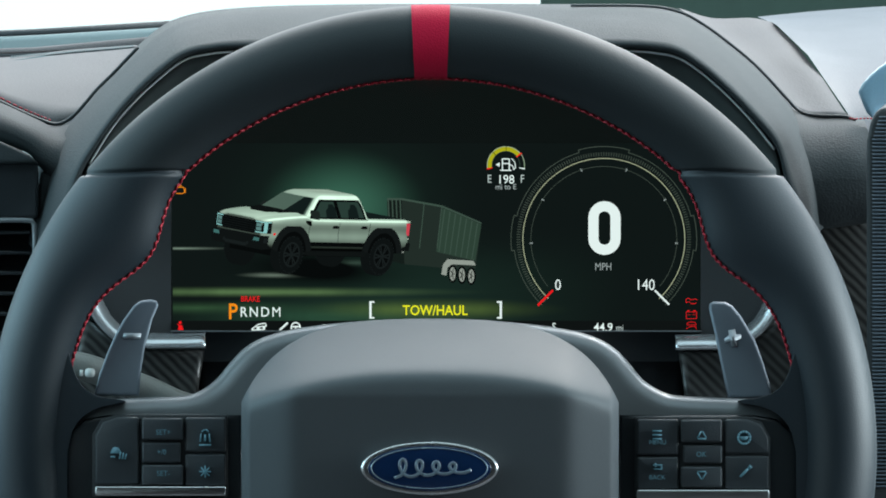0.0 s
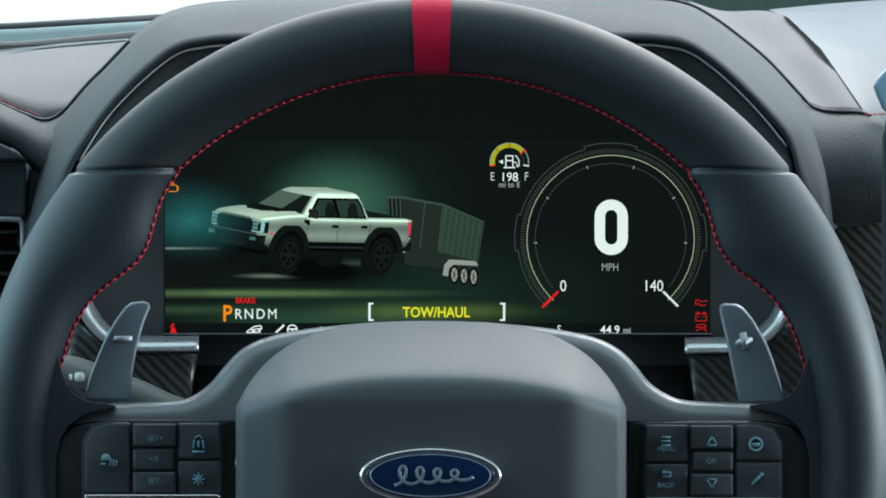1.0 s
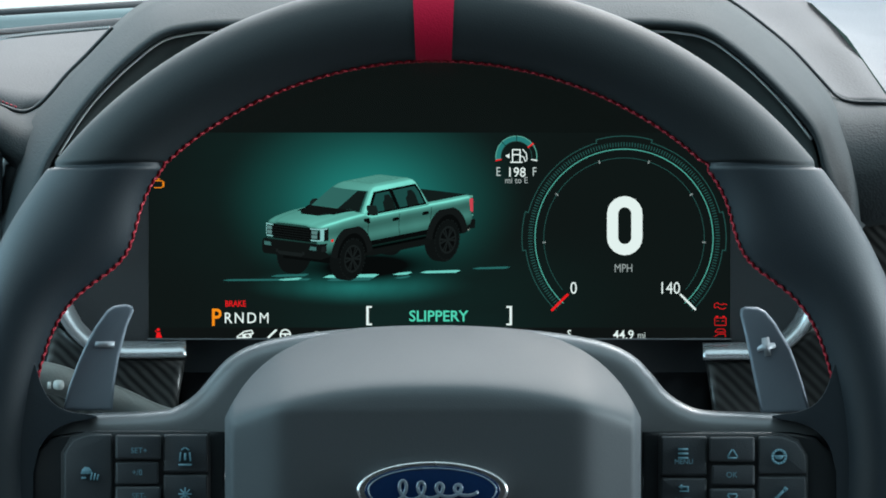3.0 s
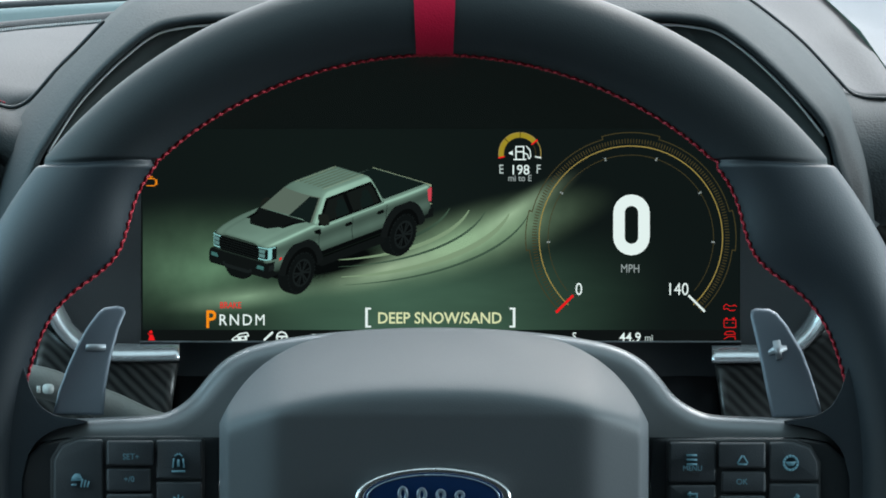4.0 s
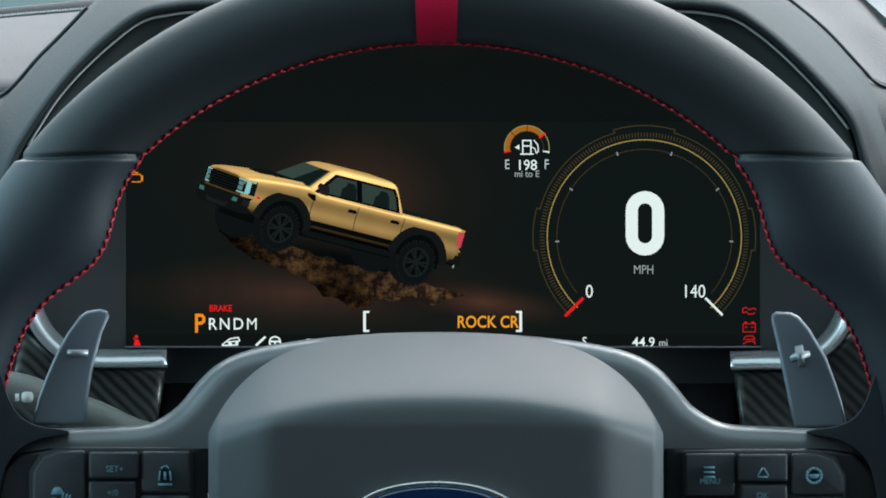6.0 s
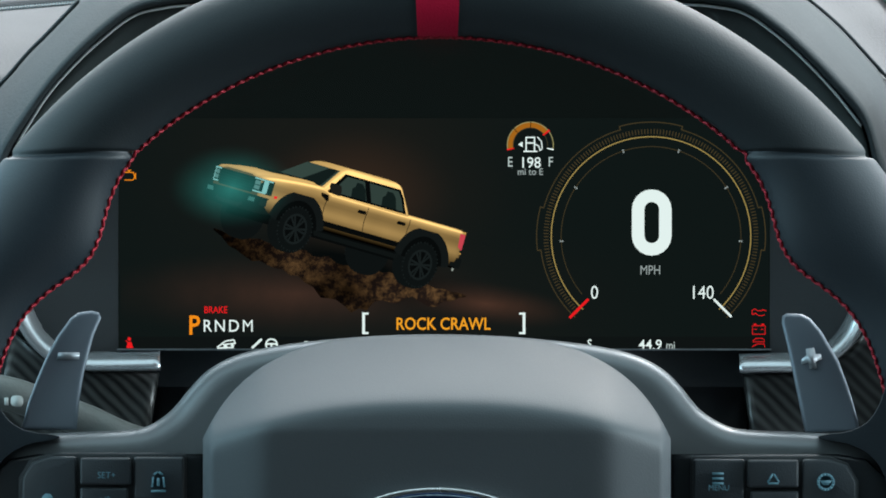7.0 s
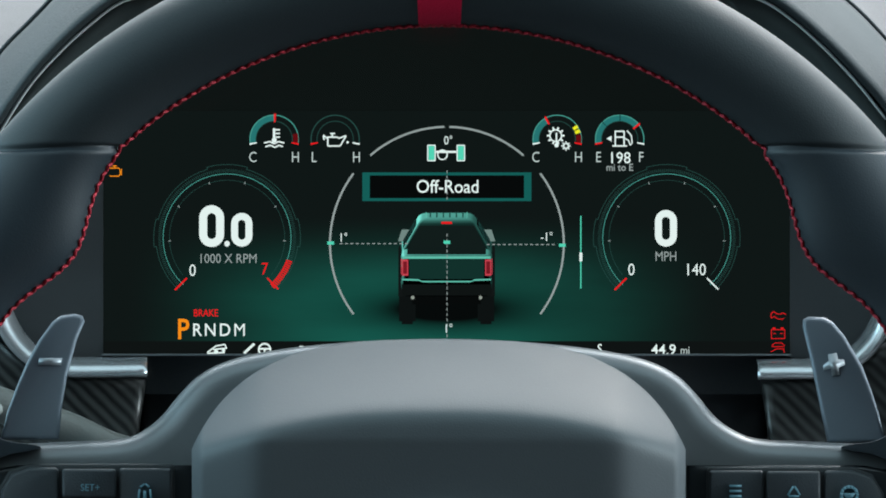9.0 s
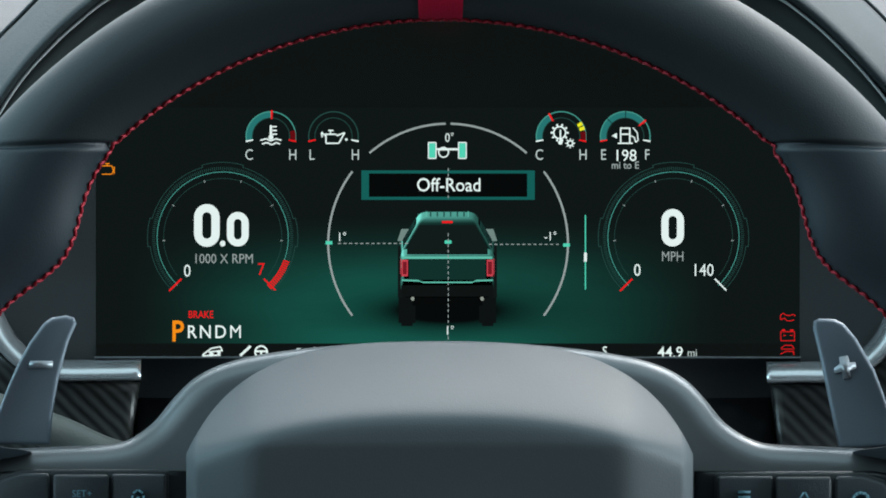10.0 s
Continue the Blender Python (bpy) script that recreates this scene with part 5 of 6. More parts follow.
for k, (r, w, m) in enumerate(((300, 7, SNOW_LIT), (262, 3, SHADE_LIT), (236, 5, SNOW_LIT), (330, 3, SHADE_LIT), (205, 4, SHADE_LIT))):
    g = lit("snow_track", swirl(585, 360, r, r * 0.42, w, 84, 12), m, y=MID + 0.002 * k, label="drawn track in snow")
    shows(g, [(3.35, 4.24)])
for k, pts in enumerate(([(700, 412), (770, 426), (880, 452), (960, 478), (960, 500), (880, 476), (790, 454), (700, 446)], [(600, 494), (700, 510), (800, 536), (880, 560), (860, 580), (780, 572), (680, 545), (590, 520)], [(330, 455), (420, 465), (600, 490), (560, 505), (430, 495), (340, 475)])):
    g = lit("soil_track", [pts], SOIL_SHADE, y=MID + 0.002 * k, label="drawn dark rut in sand")
    shows(g, [(4.6, 5.2)] if k else [(4.38, 5.75)])
# greenish highlights painted on the drawn ruts
for pts in ([(768, 430), (820, 438), (866, 450), (862, 460), (812, 450), (766, 442)], [(690, 516), (770, 534), (850, 556), (846, 566), (764, 549), (690, 526)]):
    shows(lit("grass_strip", [pts], GREEN_STRIP_LIT, y=MID - 0.004, label="drawn green strip in the rut"), [(4.6, 5.2)])
rng = random.Random(11)
top = [(440 + i * 11, 412 + i * 2.9 + rng.uniform(-4, 4)) for i in range(34)]
low = [(440 + i * 11, top[i][1] + (62 + 14 * math.sin(i * 0.45) + rng.uniform(-9, 9)) * min(1, 0.06 + i * 0.09, (33.4 - i) * 0.1) * 0.82) for i in range(34)]
rock = [[top[i], top[i + 1], low[i + 1], low[i]] for i in range(33) if low[i][1] > top[i][1] and low[i + 1][1] > top[i + 1][1]]
shows(lit("rock_ledge", rock, EARTH_LIT, y=MID, label="drawn rocky ledge"), [(5.95, 7.4)])
# soft patches of drawn light
def spot_material(name, color, gain, scale):
    m, n, l, b = nodes_of(name)
    n.remove(b)
    e, t, mx, tc, gr, mp, h = (n.new("ShaderNode" + k) for k in ("Emission", "BsdfTransparent", "MixShader", "TexCoord", "TexGradient", "Mapping", "Math"))
    gr.gradient_type = "QUADRATIC_SPHERE"
    mp.inputs["Scale"].default_value = scale
    e.inputs[0].default_value = (*color, 1)
    h.operation, h.use_clamp, h.inputs[1].default_value = "MULTIPLY", True, gain
    noi = n.new("ShaderNodeTexNoise")
    noi.inputs["Scale"].default_value, noi.inputs["Detail"].default_value = 60, 4
    l.new(tc.outputs["Object"], noi.inputs["Vector"])
    k = n.new("ShaderNodeMath")
    k.operation, k.inputs[1].default_value, k.inputs[2].default_value = "MULTIPLY_ADD", 1.2, 0.4
    l.new(noi.outputs[0], k.inputs[0])
    k2 = n.new("ShaderNodeMath")
    k2.operation = "MULTIPLY"
    l.new(tc.outputs["Object"], mp.inputs[0])
    l.new(mp.outputs[0], gr.inputs[0])
    l.new(gr.outputs[1], k2.inputs[0])
    l.new(k.outputs[0], k2.inputs[1])
    l.new(k2.outputs[0], h.inputs[0])
    l.new(h.outputs[0], mx.inputs[0])
    l.new(t.outputs[0], mx.inputs[1])
    l.new(e.outputs[0], mx.inputs[2])
    l.new(mx.outputs[0], n["Material Output"].inputs[0])
    return m


LEAN = {}


def spot(name, gx, gy, rx, ry, material, spans, y, label, lean=0.0):
    ob = part(name, flat([[(784 + (rx * math.cos(a / 12 * math.pi) if lean else max(rx * math.cos(a / 12 * math.pi), 306 - gx)), 441 + ry * math.sin(a / 12 * math.pi)) for a in range(24)]]), material, display, label, smooth=False)
    x, z = dp(gx, gy)
    ob.location = (x, y, z)
    LEAN[ob.name] = lean
    return shows(ob, spans)


def patch(name, gx, gy, rx, ry, color, gain, spans, y, label, lean=0.0):
    """A soft patch of drawn light that fades out at its own edge."""
    spot(name, gx, gy, rx, ry, spot_material("picture_" + name, color, gain, (1 / (rx * KD), 1, 1 / (ry * KD))), spans, y, label, lean)


def beam(gx, gy, spans):
    spot("beam", gx, gy, 140, 86, BEAM, spans, -0.225, "drawn headlight glow")


BEAM = spot_material("picture_beam", (0.05, 0.42, 0.40), 0.32, (29, 29, 48))
BEAM_SMALL = spot_material("picture_small_beam", (0.05, 0.42, 0.36), 0.42, (40, 40, 61))
DUST = spot_material("picture_dust", (0.34, 0.35, 0.045), 0.75, (24, 24, 52))
FLOOR_SPOT = spot_material("picture_ice_light", (0.03, 0.40, 0.35), 0.6, (20, 20, 110))
spot("dust_plume", 790, 420, 130, 60, DUST, [(4.42, 5.85)], -0.0265, "drawn cloud of lit dust")
SNOW = [(3.35, 4.26)]
SAND = [(4.26, 5.5)]
patch("snow_glow", 420, 470, 330, 120, (0.11, 0.22, 0.13), 1.0, SNOW, -0.0265, "drawn lit snow")
patch("snow_glow", 800, 432, 270, 62, (0.26, 0.42, 0.25), 1.3, SNOW, -0.0279, "drawn lit snow", -17)
patch("snow_glow", 690, 470, 170, 34, (0.40, 0.56, 0.36), 1.0, SNOW, -0.0293, "drawn bright snow", -14)
patch("snow_glow", 880, 388, 140, 26, (0.34, 0.50, 0.32), 0.9, SNOW, -0.0307, "drawn lit snow", -32)
patch("snow_glow", 470, 515, 150, 26, (0.26, 0.42, 0.27), 0.9, SNOW, -0.0321, "drawn lit snow", -8)
patch("soil_gloom", 440, 530, 330, 120, (0.006, 0.0055, 0.003), 2.2, [(4.64, 5.5)], -0.0293, "drawn dark soil in the shade", 10)
patch("sand_glow", 600, 525, 400, 80, (0.20, 0.22, 0.06), 1.0, [(4.28, 4.58)], -0.0335, "drawn lit sand")
patch("sand_glow", 740, 362, 150, 80, (0.33, 0.35, 0.05), 0.6, SAND, -0.0307, "drawn haze of dust")
patch("sand_glow", 850, 496, 170, 34, (0.24, 0.19, 0.04), 1.3, [(4.32, 5.8)], -0.0321, "drawn lit sand between the ruts", 20)
patch("earth_haze", 560, 505, 330, 70, (0.05, 0.026, 0.018), 0.9, [(5.95, 7.42)], -0.0265, "drawn brown haze on the ground")
patch("earth_haze", 830, 520, 150, 34, (0.075, 0.035, 0.022), 0.9, [(5.95, 7.42)], -0.0279, "drawn brown ground", 8)
patch("page_ground", 700, 520, 520, 70, (0.012, 0.20, 0.15), 1.0, [(7.46, 7.62)], -0.0265, "drawn lit ground", 6)
spot("ice_glow", 640, 500, 190, 36, FLOOR_SPOT, [(1.85, 3.2)], -0.0265, "drawn glow on ice")
UNDER, n_, l_, b_ = nodes_of("picture_shadow")
n_.remove(b_)
e_, t_, mx_, tc_, gr_, mp_ = (n_.new("ShaderNode" + k) for k in ("Emission", "BsdfTransparent", "MixShader", "TexCoord", "TexGradient", "Mapping"))
gr_.gradient_type = "QUADRATIC_SPHERE"
l_.new(tc_.outputs["Object"], mp_.inputs[0])
mp_.inputs["Scale"].default_value = (17, 17, 70)
l_.new(mp_.outputs[0], gr_.inputs[0])
e_.inputs[0].default_value = (0.002, 0.003, 0.003, 1)
h_ = n_.new("ShaderNodeMath")
h_.operation, h_.use_clamp = "MULTIPLY", True
h_.inputs[1].default_value = 1.9
l_.new(gr_.outputs[1], h_.inputs[0])
l_.new(h_.outputs[0], mx_.inputs[0])
l_.new(t_.outputs[0], mx_.inputs[1])
l_.new(e_.outputs[0], mx_.inputs[2])
l_.new(mx_.outputs[0], n_["Material Output"].inputs[0])
for gx, gy, rx, ry, color, gain, y in ((470, 517, 420, 12, (0.085, 0.16, 0.065), 1.5, -0.0279), (760, 548, 260, 24, (0.11, 0.18, 0.04), 0.9, -0.0291), (350, 545, 260, 16, (0.03, 0.075, 0.035), 1.0, -0.0303), (500, 487, 90, 7, (0.34, 0.46, 0.36), 1.3, -0.0315),
                                       (320, 440, 110, 4, (0.20, 0.28, 0.22), 1.0, -0.0327), (620, 466, 70, 9, (0.16, 0.30, 0.22), 0.8, -0.0339), (590, 560, 380, 40, (0.02, 0.06, 0.035), 1.3, -0.0265)):
    wide = spot_material("picture_road_light", color, gain, (1 / (rx * KD), 1, 1 / (ry * KD)))
    spot("road_light", gx, gy, rx, ry, wide, [(0, 1.5)], y, "drawn light on the road")
truck_shade = part("truck_shadow", flat([[(784 + 232 * math.cos(a / 12 * math.pi), 441 + 58 * math.sin(a / 12 * math.pi)) for a in range(24)]]), UNDER, display, "drawn soft shadow under the truck", smooth=False)

beam(352, 390, [(0.55, 1.35)])
spot("beam", 468, 353, 110, 72, BEAM_SMALL, [(6.2, 7.4)], -0.225, "drawn headlight glow")


# --- gauges ---
def nought(cx, cy, w, h, stroke, n=10):
    """A nought with straight sides and round ends, as quads."""
    def ring(grow):
        r = w / 2 - grow
        top, low = cy - h / 2 + w * 0.5, cy + h / 2 - w * 0.5
        pts = [(cx + r * math.cos(radians(180 + 180 * i / n)), top + r * math.sin(radians(180 + 180 * i / n)) * 1.0) for i in range(n + 1)]
        return pts + [(cx + r * math.cos(radians(180 * i / n)), low + r * math.sin(radians(180 * i / n))) for i in range(n + 1)]
    a, b = ring(0), ring(stroke)
    m = len(a)
    return [[a[i], a[(i + 1) % m], b[(i + 1) % m], b[i]] for i in range(m)]


def big_dial(cx, cy, r, name, digits, unit, left, right, numbers_h, red_end=False):
    """A round gauge: glowing ring, ticks, stepped outline, needle and end marks, about its own middle."""
    k = r / 143
    dial = part(name, flat(arc(784, 441, r - 0.8 * k, r + 0.8 * k, -137, 110 if red_end else 137, 90)), RING_LIT, display, "round gauge with glowing ring", smooth=False)
    x, z = dp(cx, cy)
    dial.location = (x, RING_NEAR, z)
    ticks = []
    for i in range(161):
        a = -136 + 272 * i / 160
        if red_end and a > 110:
            continue
        ticks += arc(784, 441, r + 4 * k, r + 11 * k, a - 0.28, a + 0.28, 1)
    tagged(lit("tick_ring", ticks, RING_FAINT, dial, 0.0), kind="stuff")
    for a0, a1, rr in ((-137, -97, 16), (-97, -75, 21), (-75, -50, 16), (-50, -16, 16), (-16, 16, 21), (16, 50, 16), (50, 75, 16), (75, 97, 21), (97, 137, 16)):
        lit("outline_arc", arc(784, 441, r + (rr - 0.7) * k, r + (rr + 0.7) * k, a0, a1, 14), RING_FAINT, dial, 0.0)
    for a in (-97, -75, -16, 16, 75, 97):
        lit("outline_step", arc(784, 441, r + 15.4 * k, r + 21.6 * k, a - 0.28, a + 0.28, 1), RING_FAINT, dial, 0.0)
    lit("inner_ring", arc(784, 441, r - 14.6 * k, r - 13.6 * k, -130, 130, 70), RING_FAINT, dial, 0.0)
    for a in (-93, -57, -18, 18, 57, 93):
        lit("tick", arc(784, 441, r - 17 * k, r - 12 * k, a - 0.5, a + 0.5, 1), GREY_LIT, dial, 0.0)
    s = math.sin(radians(45))
    lit("needle", [[(784 - (r + 24 * k) * s, 441 + (r + 20 * k) * s), (784 - (r + 20 * k) * s, 441 + (r + 24 * k) * s), (784 - (r - 18 * k) * s, 441 + (r - 14 * k) * s), (784 - (r - 14 * k) * s, 441 + (r - 18 * k) * s)]], RED_LIT, dial, -0.01)
    lit("end_mark", [bar(784 + (r - 16 * k) * s, 441 + (r - 16 * k) * s, 784 + (r + 20 * k) * s, 441 + (r + 20 * k) * s, 3.4 * k)], RED_LIT if red_end else WHITE_LIT, dial, -0.01)
    if red_end:
        for a in range(15):
            lit("red_tick", arc(784, 441, r + 1, r + 12 * k, 110 + a * 1.85, 111.1 + a * 1.85, 1), RED_LIT, dial, 0.0)
        lit("red_ring", arc(784, 441, r - 0.8, r + 0.8, 110, 137, 12), RED_LIT, dial, 0.0)
    for dx, dy, w, h, stroke in digits:
        lit("nought", nought(784 + dx, 441 + dy, w, h, stroke), WHITE_LIT, dial, 0.0)
    if unit:
        word(unit[0], 784 + unit[1], 441 + unit[2], unit[3], GREY_LIT, dial, 0.86, 0.0, 0.0)
    for body, dx, dy, m in (left, right):
        word(body, 784 + dx, 441 + dy, numbers_h, m, dial, 0.85, 0.0, 0.0)
    return dial


speed = big_dial(1068, 424, 143, "speedometer", [], None, ("0", -81, 80, WHITE_LIT), ("140", 73, 80, WHITE_LIT), 19)
speed_small = big_dial(1071, 427, 87, "speedometer", [], None, ("0", -48, 43, WHITE_LIT), ("140", 39, 43, WHITE_LIT), 16)
tach = big_dial(473, 427, 87, "rev_counter", [(-21, -16, 34, 57, 11), (20, -11, 29, 46, 9.5), (0, 8, 7, 8, 3.4)], ("1000 X RPM", 1, 28, 12.5), ("0", -47, 44, WHITE_LIT), ("7", 51, 42, RED_LIT), 16, True)
shows(lit("speed_digit", nought(1069, 404, 57, 95, 18), WHITE_LIT, label="large white nought"), [(0, 7.42)])
shows(word("MPH", 1067, 472, 13, GREY_LIT, narrow=0.8), [(0, 7.42)])
shows(lit("speed_digit", nought(1070, 414, 30, 50, 9.5), WHITE_LIT, label="white nought"), [(7.42, 10.0)])
shows(word("MPH", 1070, 452, 13, GREY_LIT, narrow=0.8), [(7.42, 10.0)])


def small_gauge(cx, cy, name, letters, fill, icon_polys, zones=()):
    """A half-round gauge with its symbol."""
    ga = part(name, flat(arc(784, 441, 25, 33, -100, fill, 40) if fill > -100 else arc(784, 441, 32, 33, -100, 100, 40)), FUEL_LIT if fill > -100 else RING_FAINT, display, "half-round gauge", smooth=False)
    x, z = dp(cx, cy)
    ga.location = (x, RING_NEAR, z)
    lit("outer_line", arc(784, 441, 32.2, 33.6, -100, 100, 40), RING_LIT if fill > -100 else RING_FAINT, ga, -0.002)
    lit("inner_line", arc(784, 441, 24.2, 25.2, -100, 100, 40), RING_FAINT, ga, -0.002)
    if fill > -100:
        lit("needle", arc(784, 441, 23, 35, fill - 2.4, fill + 2.4, 2), RED_LIT, ga, -0.004)
    lit("end_mark", arc(784, 441, 24, 34, -103, -99, 2), WHITE_LIT if letters[0] == "C" else RED_LIT, ga, -0.004)
    lit("end_mark", arc(784, 441, 24, 34, 99, 103, 2), RED_LIT if letters == "CH" else WHITE_LIT, ga, -0.004)
    for a0, a1, m in zones:
        lit("zone", arc(784, 441, 26, 33, a0, a1, 10), m, ga, -0.003)
    word(letters[0], 755, 465, 14, SOFT_LIT, ga, 0.8, 0, 0.0)
    word(letters[1], 813, 465, 14, SOFT_LIT, ga, 0.8, 0, 0.0)
    lit("symbol", icon_polys, WHITE_LIT, ga, 0.0)
    return ga


def ringlet(cx, cy, r, w, n=16):
    return arc(cx, cy, r - w / 2, r + w / 2, 0, 360, n)


pump = [bar(778, 429, 778, 450, 2), bar(790, 429, 790, 450, 2), bar(777, 430, 791, 430, 2), bar(777, 438, 791, 438, 2), bar(774, 450, 794, 450, 2), bar(791, 440, 796, 442, 1.6), bar(796, 442, 798, 449, 1.6), bar(798, 449, 801, 446, 1.6), bar(801, 446, 800, 436, 1.6), bar(800, 436, 794, 429, 1.6), [(766, 440), (773, 436), (773, 444)]]
coolant = [bar(784, 426, 784, 442, 3.4), disc(784, 442, 3.4), bar(786, 428, 792, 428, 2), bar(786, 433, 792, 433, 2), bar(786, 438, 792, 438, 2), bar(770, 446, 778, 444, 2), bar(778, 444, 784, 447, 2), bar(784, 447, 790, 444, 2), bar(790, 444, 798, 446, 2), bar(772, 451, 779, 449, 2), bar(779, 449, 785, 452, 2), bar(785, 452, 791, 449, 2), bar(791, 449, 796, 451, 2)]
oil = [bar(774, 450, 791, 450, 2), bar(774, 437, 774, 450, 2), bar(773, 438, 788, 438, 2), bar(788, 440, 799, 436, 2), bar(799, 436, 791, 450, 2), bar(780, 433, 780, 438, 2), bar(777, 433, 784, 433, 2), bar(768, 435, 773, 440, 2), bar(768, 436, 769, 442, 2), disc(801, 445, 1.7)]
gear = ringlet(782, 436, 8, 2) + [bar(782 + 9 * math.cos(a), 436 + 9 * math.sin(a), 782 + 12 * math.cos(a), 436 + 12 * math.sin(a), 2.6) for a in [k * math.pi / 5 for k in range(10)]] + ringlet(796, 450, 3.4, 2, 10) + [bar(796 + 4 * math.cos(a), 450 + 4 * math.sin(a), 796 + 6.5 * math.cos(a), 450 + 6.5 * math.sin(a), 1.6) for a in [k * math.pi / 4 for k in range(8)]] + [bar(783, 432, 783, 448, 2.2), disc(783, 449, 3)]
fuel = small_gauge(895, 293, "fuel_gauge", "EF", 52, pump)
word("198", 784, 466, 15, WHITE_LIT, fuel, 0.95, 0.004, 0.0)
word("mi to E", 784, 479, 9.5, GREY_LIT, fuel, 0.92, 0.012, 0.0)
lit("split", arc(784, 441, 24, 34, -46, -44, 1) + arc(784, 441, 24, 34, 0, 2, 1), BLACK_LIT, fuel, -0.006)
temp = small_gauge(537, 292, "coolant_gauge", "CH", 2, coolant, ((75, 100, glow("lit_dark_red", (0.12, 0.004, 0.006))),))
oilg = small_gauge(620, 292, "oil_gauge", "LH", -100, oil)
gearg = small_gauge(922, 292, "gearbox_gauge", "CH", -28, gear, ((53, 62, YELLOW_LIT), (65, 74, YELLOW_LIT), (78, 100, bpy.data.materials["lit_dark_red"])))

# --- words and tell-tales ---
PAGE1 = [(0, 7.42)]
PAGE2 = [(7.42, 10.0)]
word("BRAKE", 444, 529, 9.5, RED_LIT, narrow=0.82, bold=0.01)
word("P", 413, 551, 27, AMBER_LIT, narrow=0.85, bold=0.015)
for body, x in (("R", 432), ("N", 450), ("D", 470), ("M", 490)):
    word(body, x, 552, 17, WHITE_LIT, narrow=0.9, bold=0.0 if body == "M" else 0.006)
SLIDES = []


def mode_word(body, material, narrow, slide):
    """A mode's name in single letters, which slide between the brackets; slide gives (time, offset) rows."""
    whole = word(body, 770, 549, 17, material, narrow=narrow, bold=0.014, name="mode_lettering")
    bm = bmesh.new()
    bm.from_mesh(whole.data)
    bm.verts.ensure_lookup_table()
    seen, letters = set(), []
    for v in bm.verts:
        if v.index in seen:
            continue
        todo, island = [v], set()
        while todo:
            q = todo.pop()
            if q.index not in island:
                island.add(q.index)
                todo += [e.other_vert(q) for e in q.link_edges]
        seen |= island
        letters.append(island)
    for island in letters:
        bl = bm.copy()
        bl.verts.ensure_lookup_table()
        bmesh.ops.delete(bl, geom=[v for v in bl.verts if v.index not in island], context="VERTS")
        xs = [v.co.x for v in bl.verts]
        ob = part("mode_letter", bl, material, display, smooth=False)
        ob.location = whole.location
        SLIDES.append((ob, whole.location.copy(), min(xs) / KD, max(xs) / KD, slide))
    bm.free()
    bpy.data.objects.remove(whole)


mode_word("TOW/HAUL", YELLOW_LIT, 0.87, [(0, 0), (1.65, 0), (1.7, 8), (1.8, 71), (1.9, 120), (2.0, 200)])
mode_word("SLIPPERY", TEAL_LIT, 0.98, [(1.8, -240), (1.9, -150), (2.0, -76), (2.1, -38), (2.2, -24), (2.3, -11), (2.5, 0), (3.0, 0), (3.2, 110), (3.3, 240)])
mode_word("DEEP SNOW/SAND", CREAM_LIT, 0.92, [(3.15, -260), (3.3, -90), (3.5, -20), (3.75, 0), (4.25, 0), (4.3, -14), (4.4, -91), (4.5, -165), (4.6, -260)])
mode_word("BAJA", LIME_LIT, 0.98, [(4.45, 160), (4.6, 53), (4.7, 33), (4.8, 20), (5.0, 8), (5.3, 0), (5.75, 0), (5.85, -70), (5.95, -180)])
mode_word("ROCK CRAWL", ORANGE_LIT, 0.84, [(5.85, 220), (6.0, 90), (6.2, 25), (6.5, 0), (7.42, 0), (7.45, 260)])
for s in (-1, 1):
    x = 771 + s * 115
    shows(lit("bracket", [box(x - 2, 533, x + 2, 564), box(x - (2 if s < 0 else 7), 533, x + (7 if s < 0 else 2), 536), box(x - (2 if s < 0 else 7), 561, x + (7 if s < 0 else 2), 564)], WHITE_LIT), PAGE1)
word("S", 980, 578, 13, WHITE_LIT, narrow=0.8, bold=0.008)
word("44.9", 1067, 579, 14, WHITE_LIT, narrow=0.97, bold=0.008)
word("mi", 1096, 580, 10.5, SOFT_LIT, narrow=0.9)
lit("temperature_bars", [box(571, 574, 577, 584), box(581, 574, 587, 584)] + ringlet(595, 576, 3, 1.4, 10), WHITE_LIT)
shows(lit("status_strip", [box(304, 568, 1239, 585)], DARK_LIT, y=-0.037, label="dark strip behind the small symbols"), [(0, 10.0)])
# drive symbols along the foot
lit("drive_symbol", [bar(446, 583, 458, 574, 2), bar(458, 574, 470, 572, 2), bar(470, 572, 472, 577, 2), bar(454, 579, 473, 577, 2), bar(446, 584, 470, 583, 2), disc(458, 582, 3, 10), disc(468, 580, 2.4, 10)], WHITE_LIT)
lit("stick_symbol", [bar(496, 584, 510, 571, 3.4)], WHITE_LIT)
lit("steering_symbol", ringlet(524, 579, 8, 2.4, 18) + [bar(517, 578, 531, 578, 2.6), bar(524, 578, 524, 586, 2.6)], WHITE_LIT)
# tell-tales
shows(lit("belt_lamp", [disc(320, 571, 2.6, 10), [(316, 584), (318, 575), (323, 575), (326, 584)], bar(315, 573, 326, 583, 1.3)], RED_LIT), PAGE1)
lit("engine_lamp", [bar(313, 332, 326, 332, 1.3), bar(326, 332, 328, 338, 1.3), bar(328, 338, 326, 343, 1.3), bar(326, 343, 313, 343, 1.3), bar(317, 329, 323, 329, 1.3), bar(320, 329, 320, 332, 1.3), bar(329, 333, 329, 342, 1.3)], AMBER_LIT)
def strokes(points, w=0.95):
    return [bar(*a, *b, w) for a, b in zip(points, points[1:])]


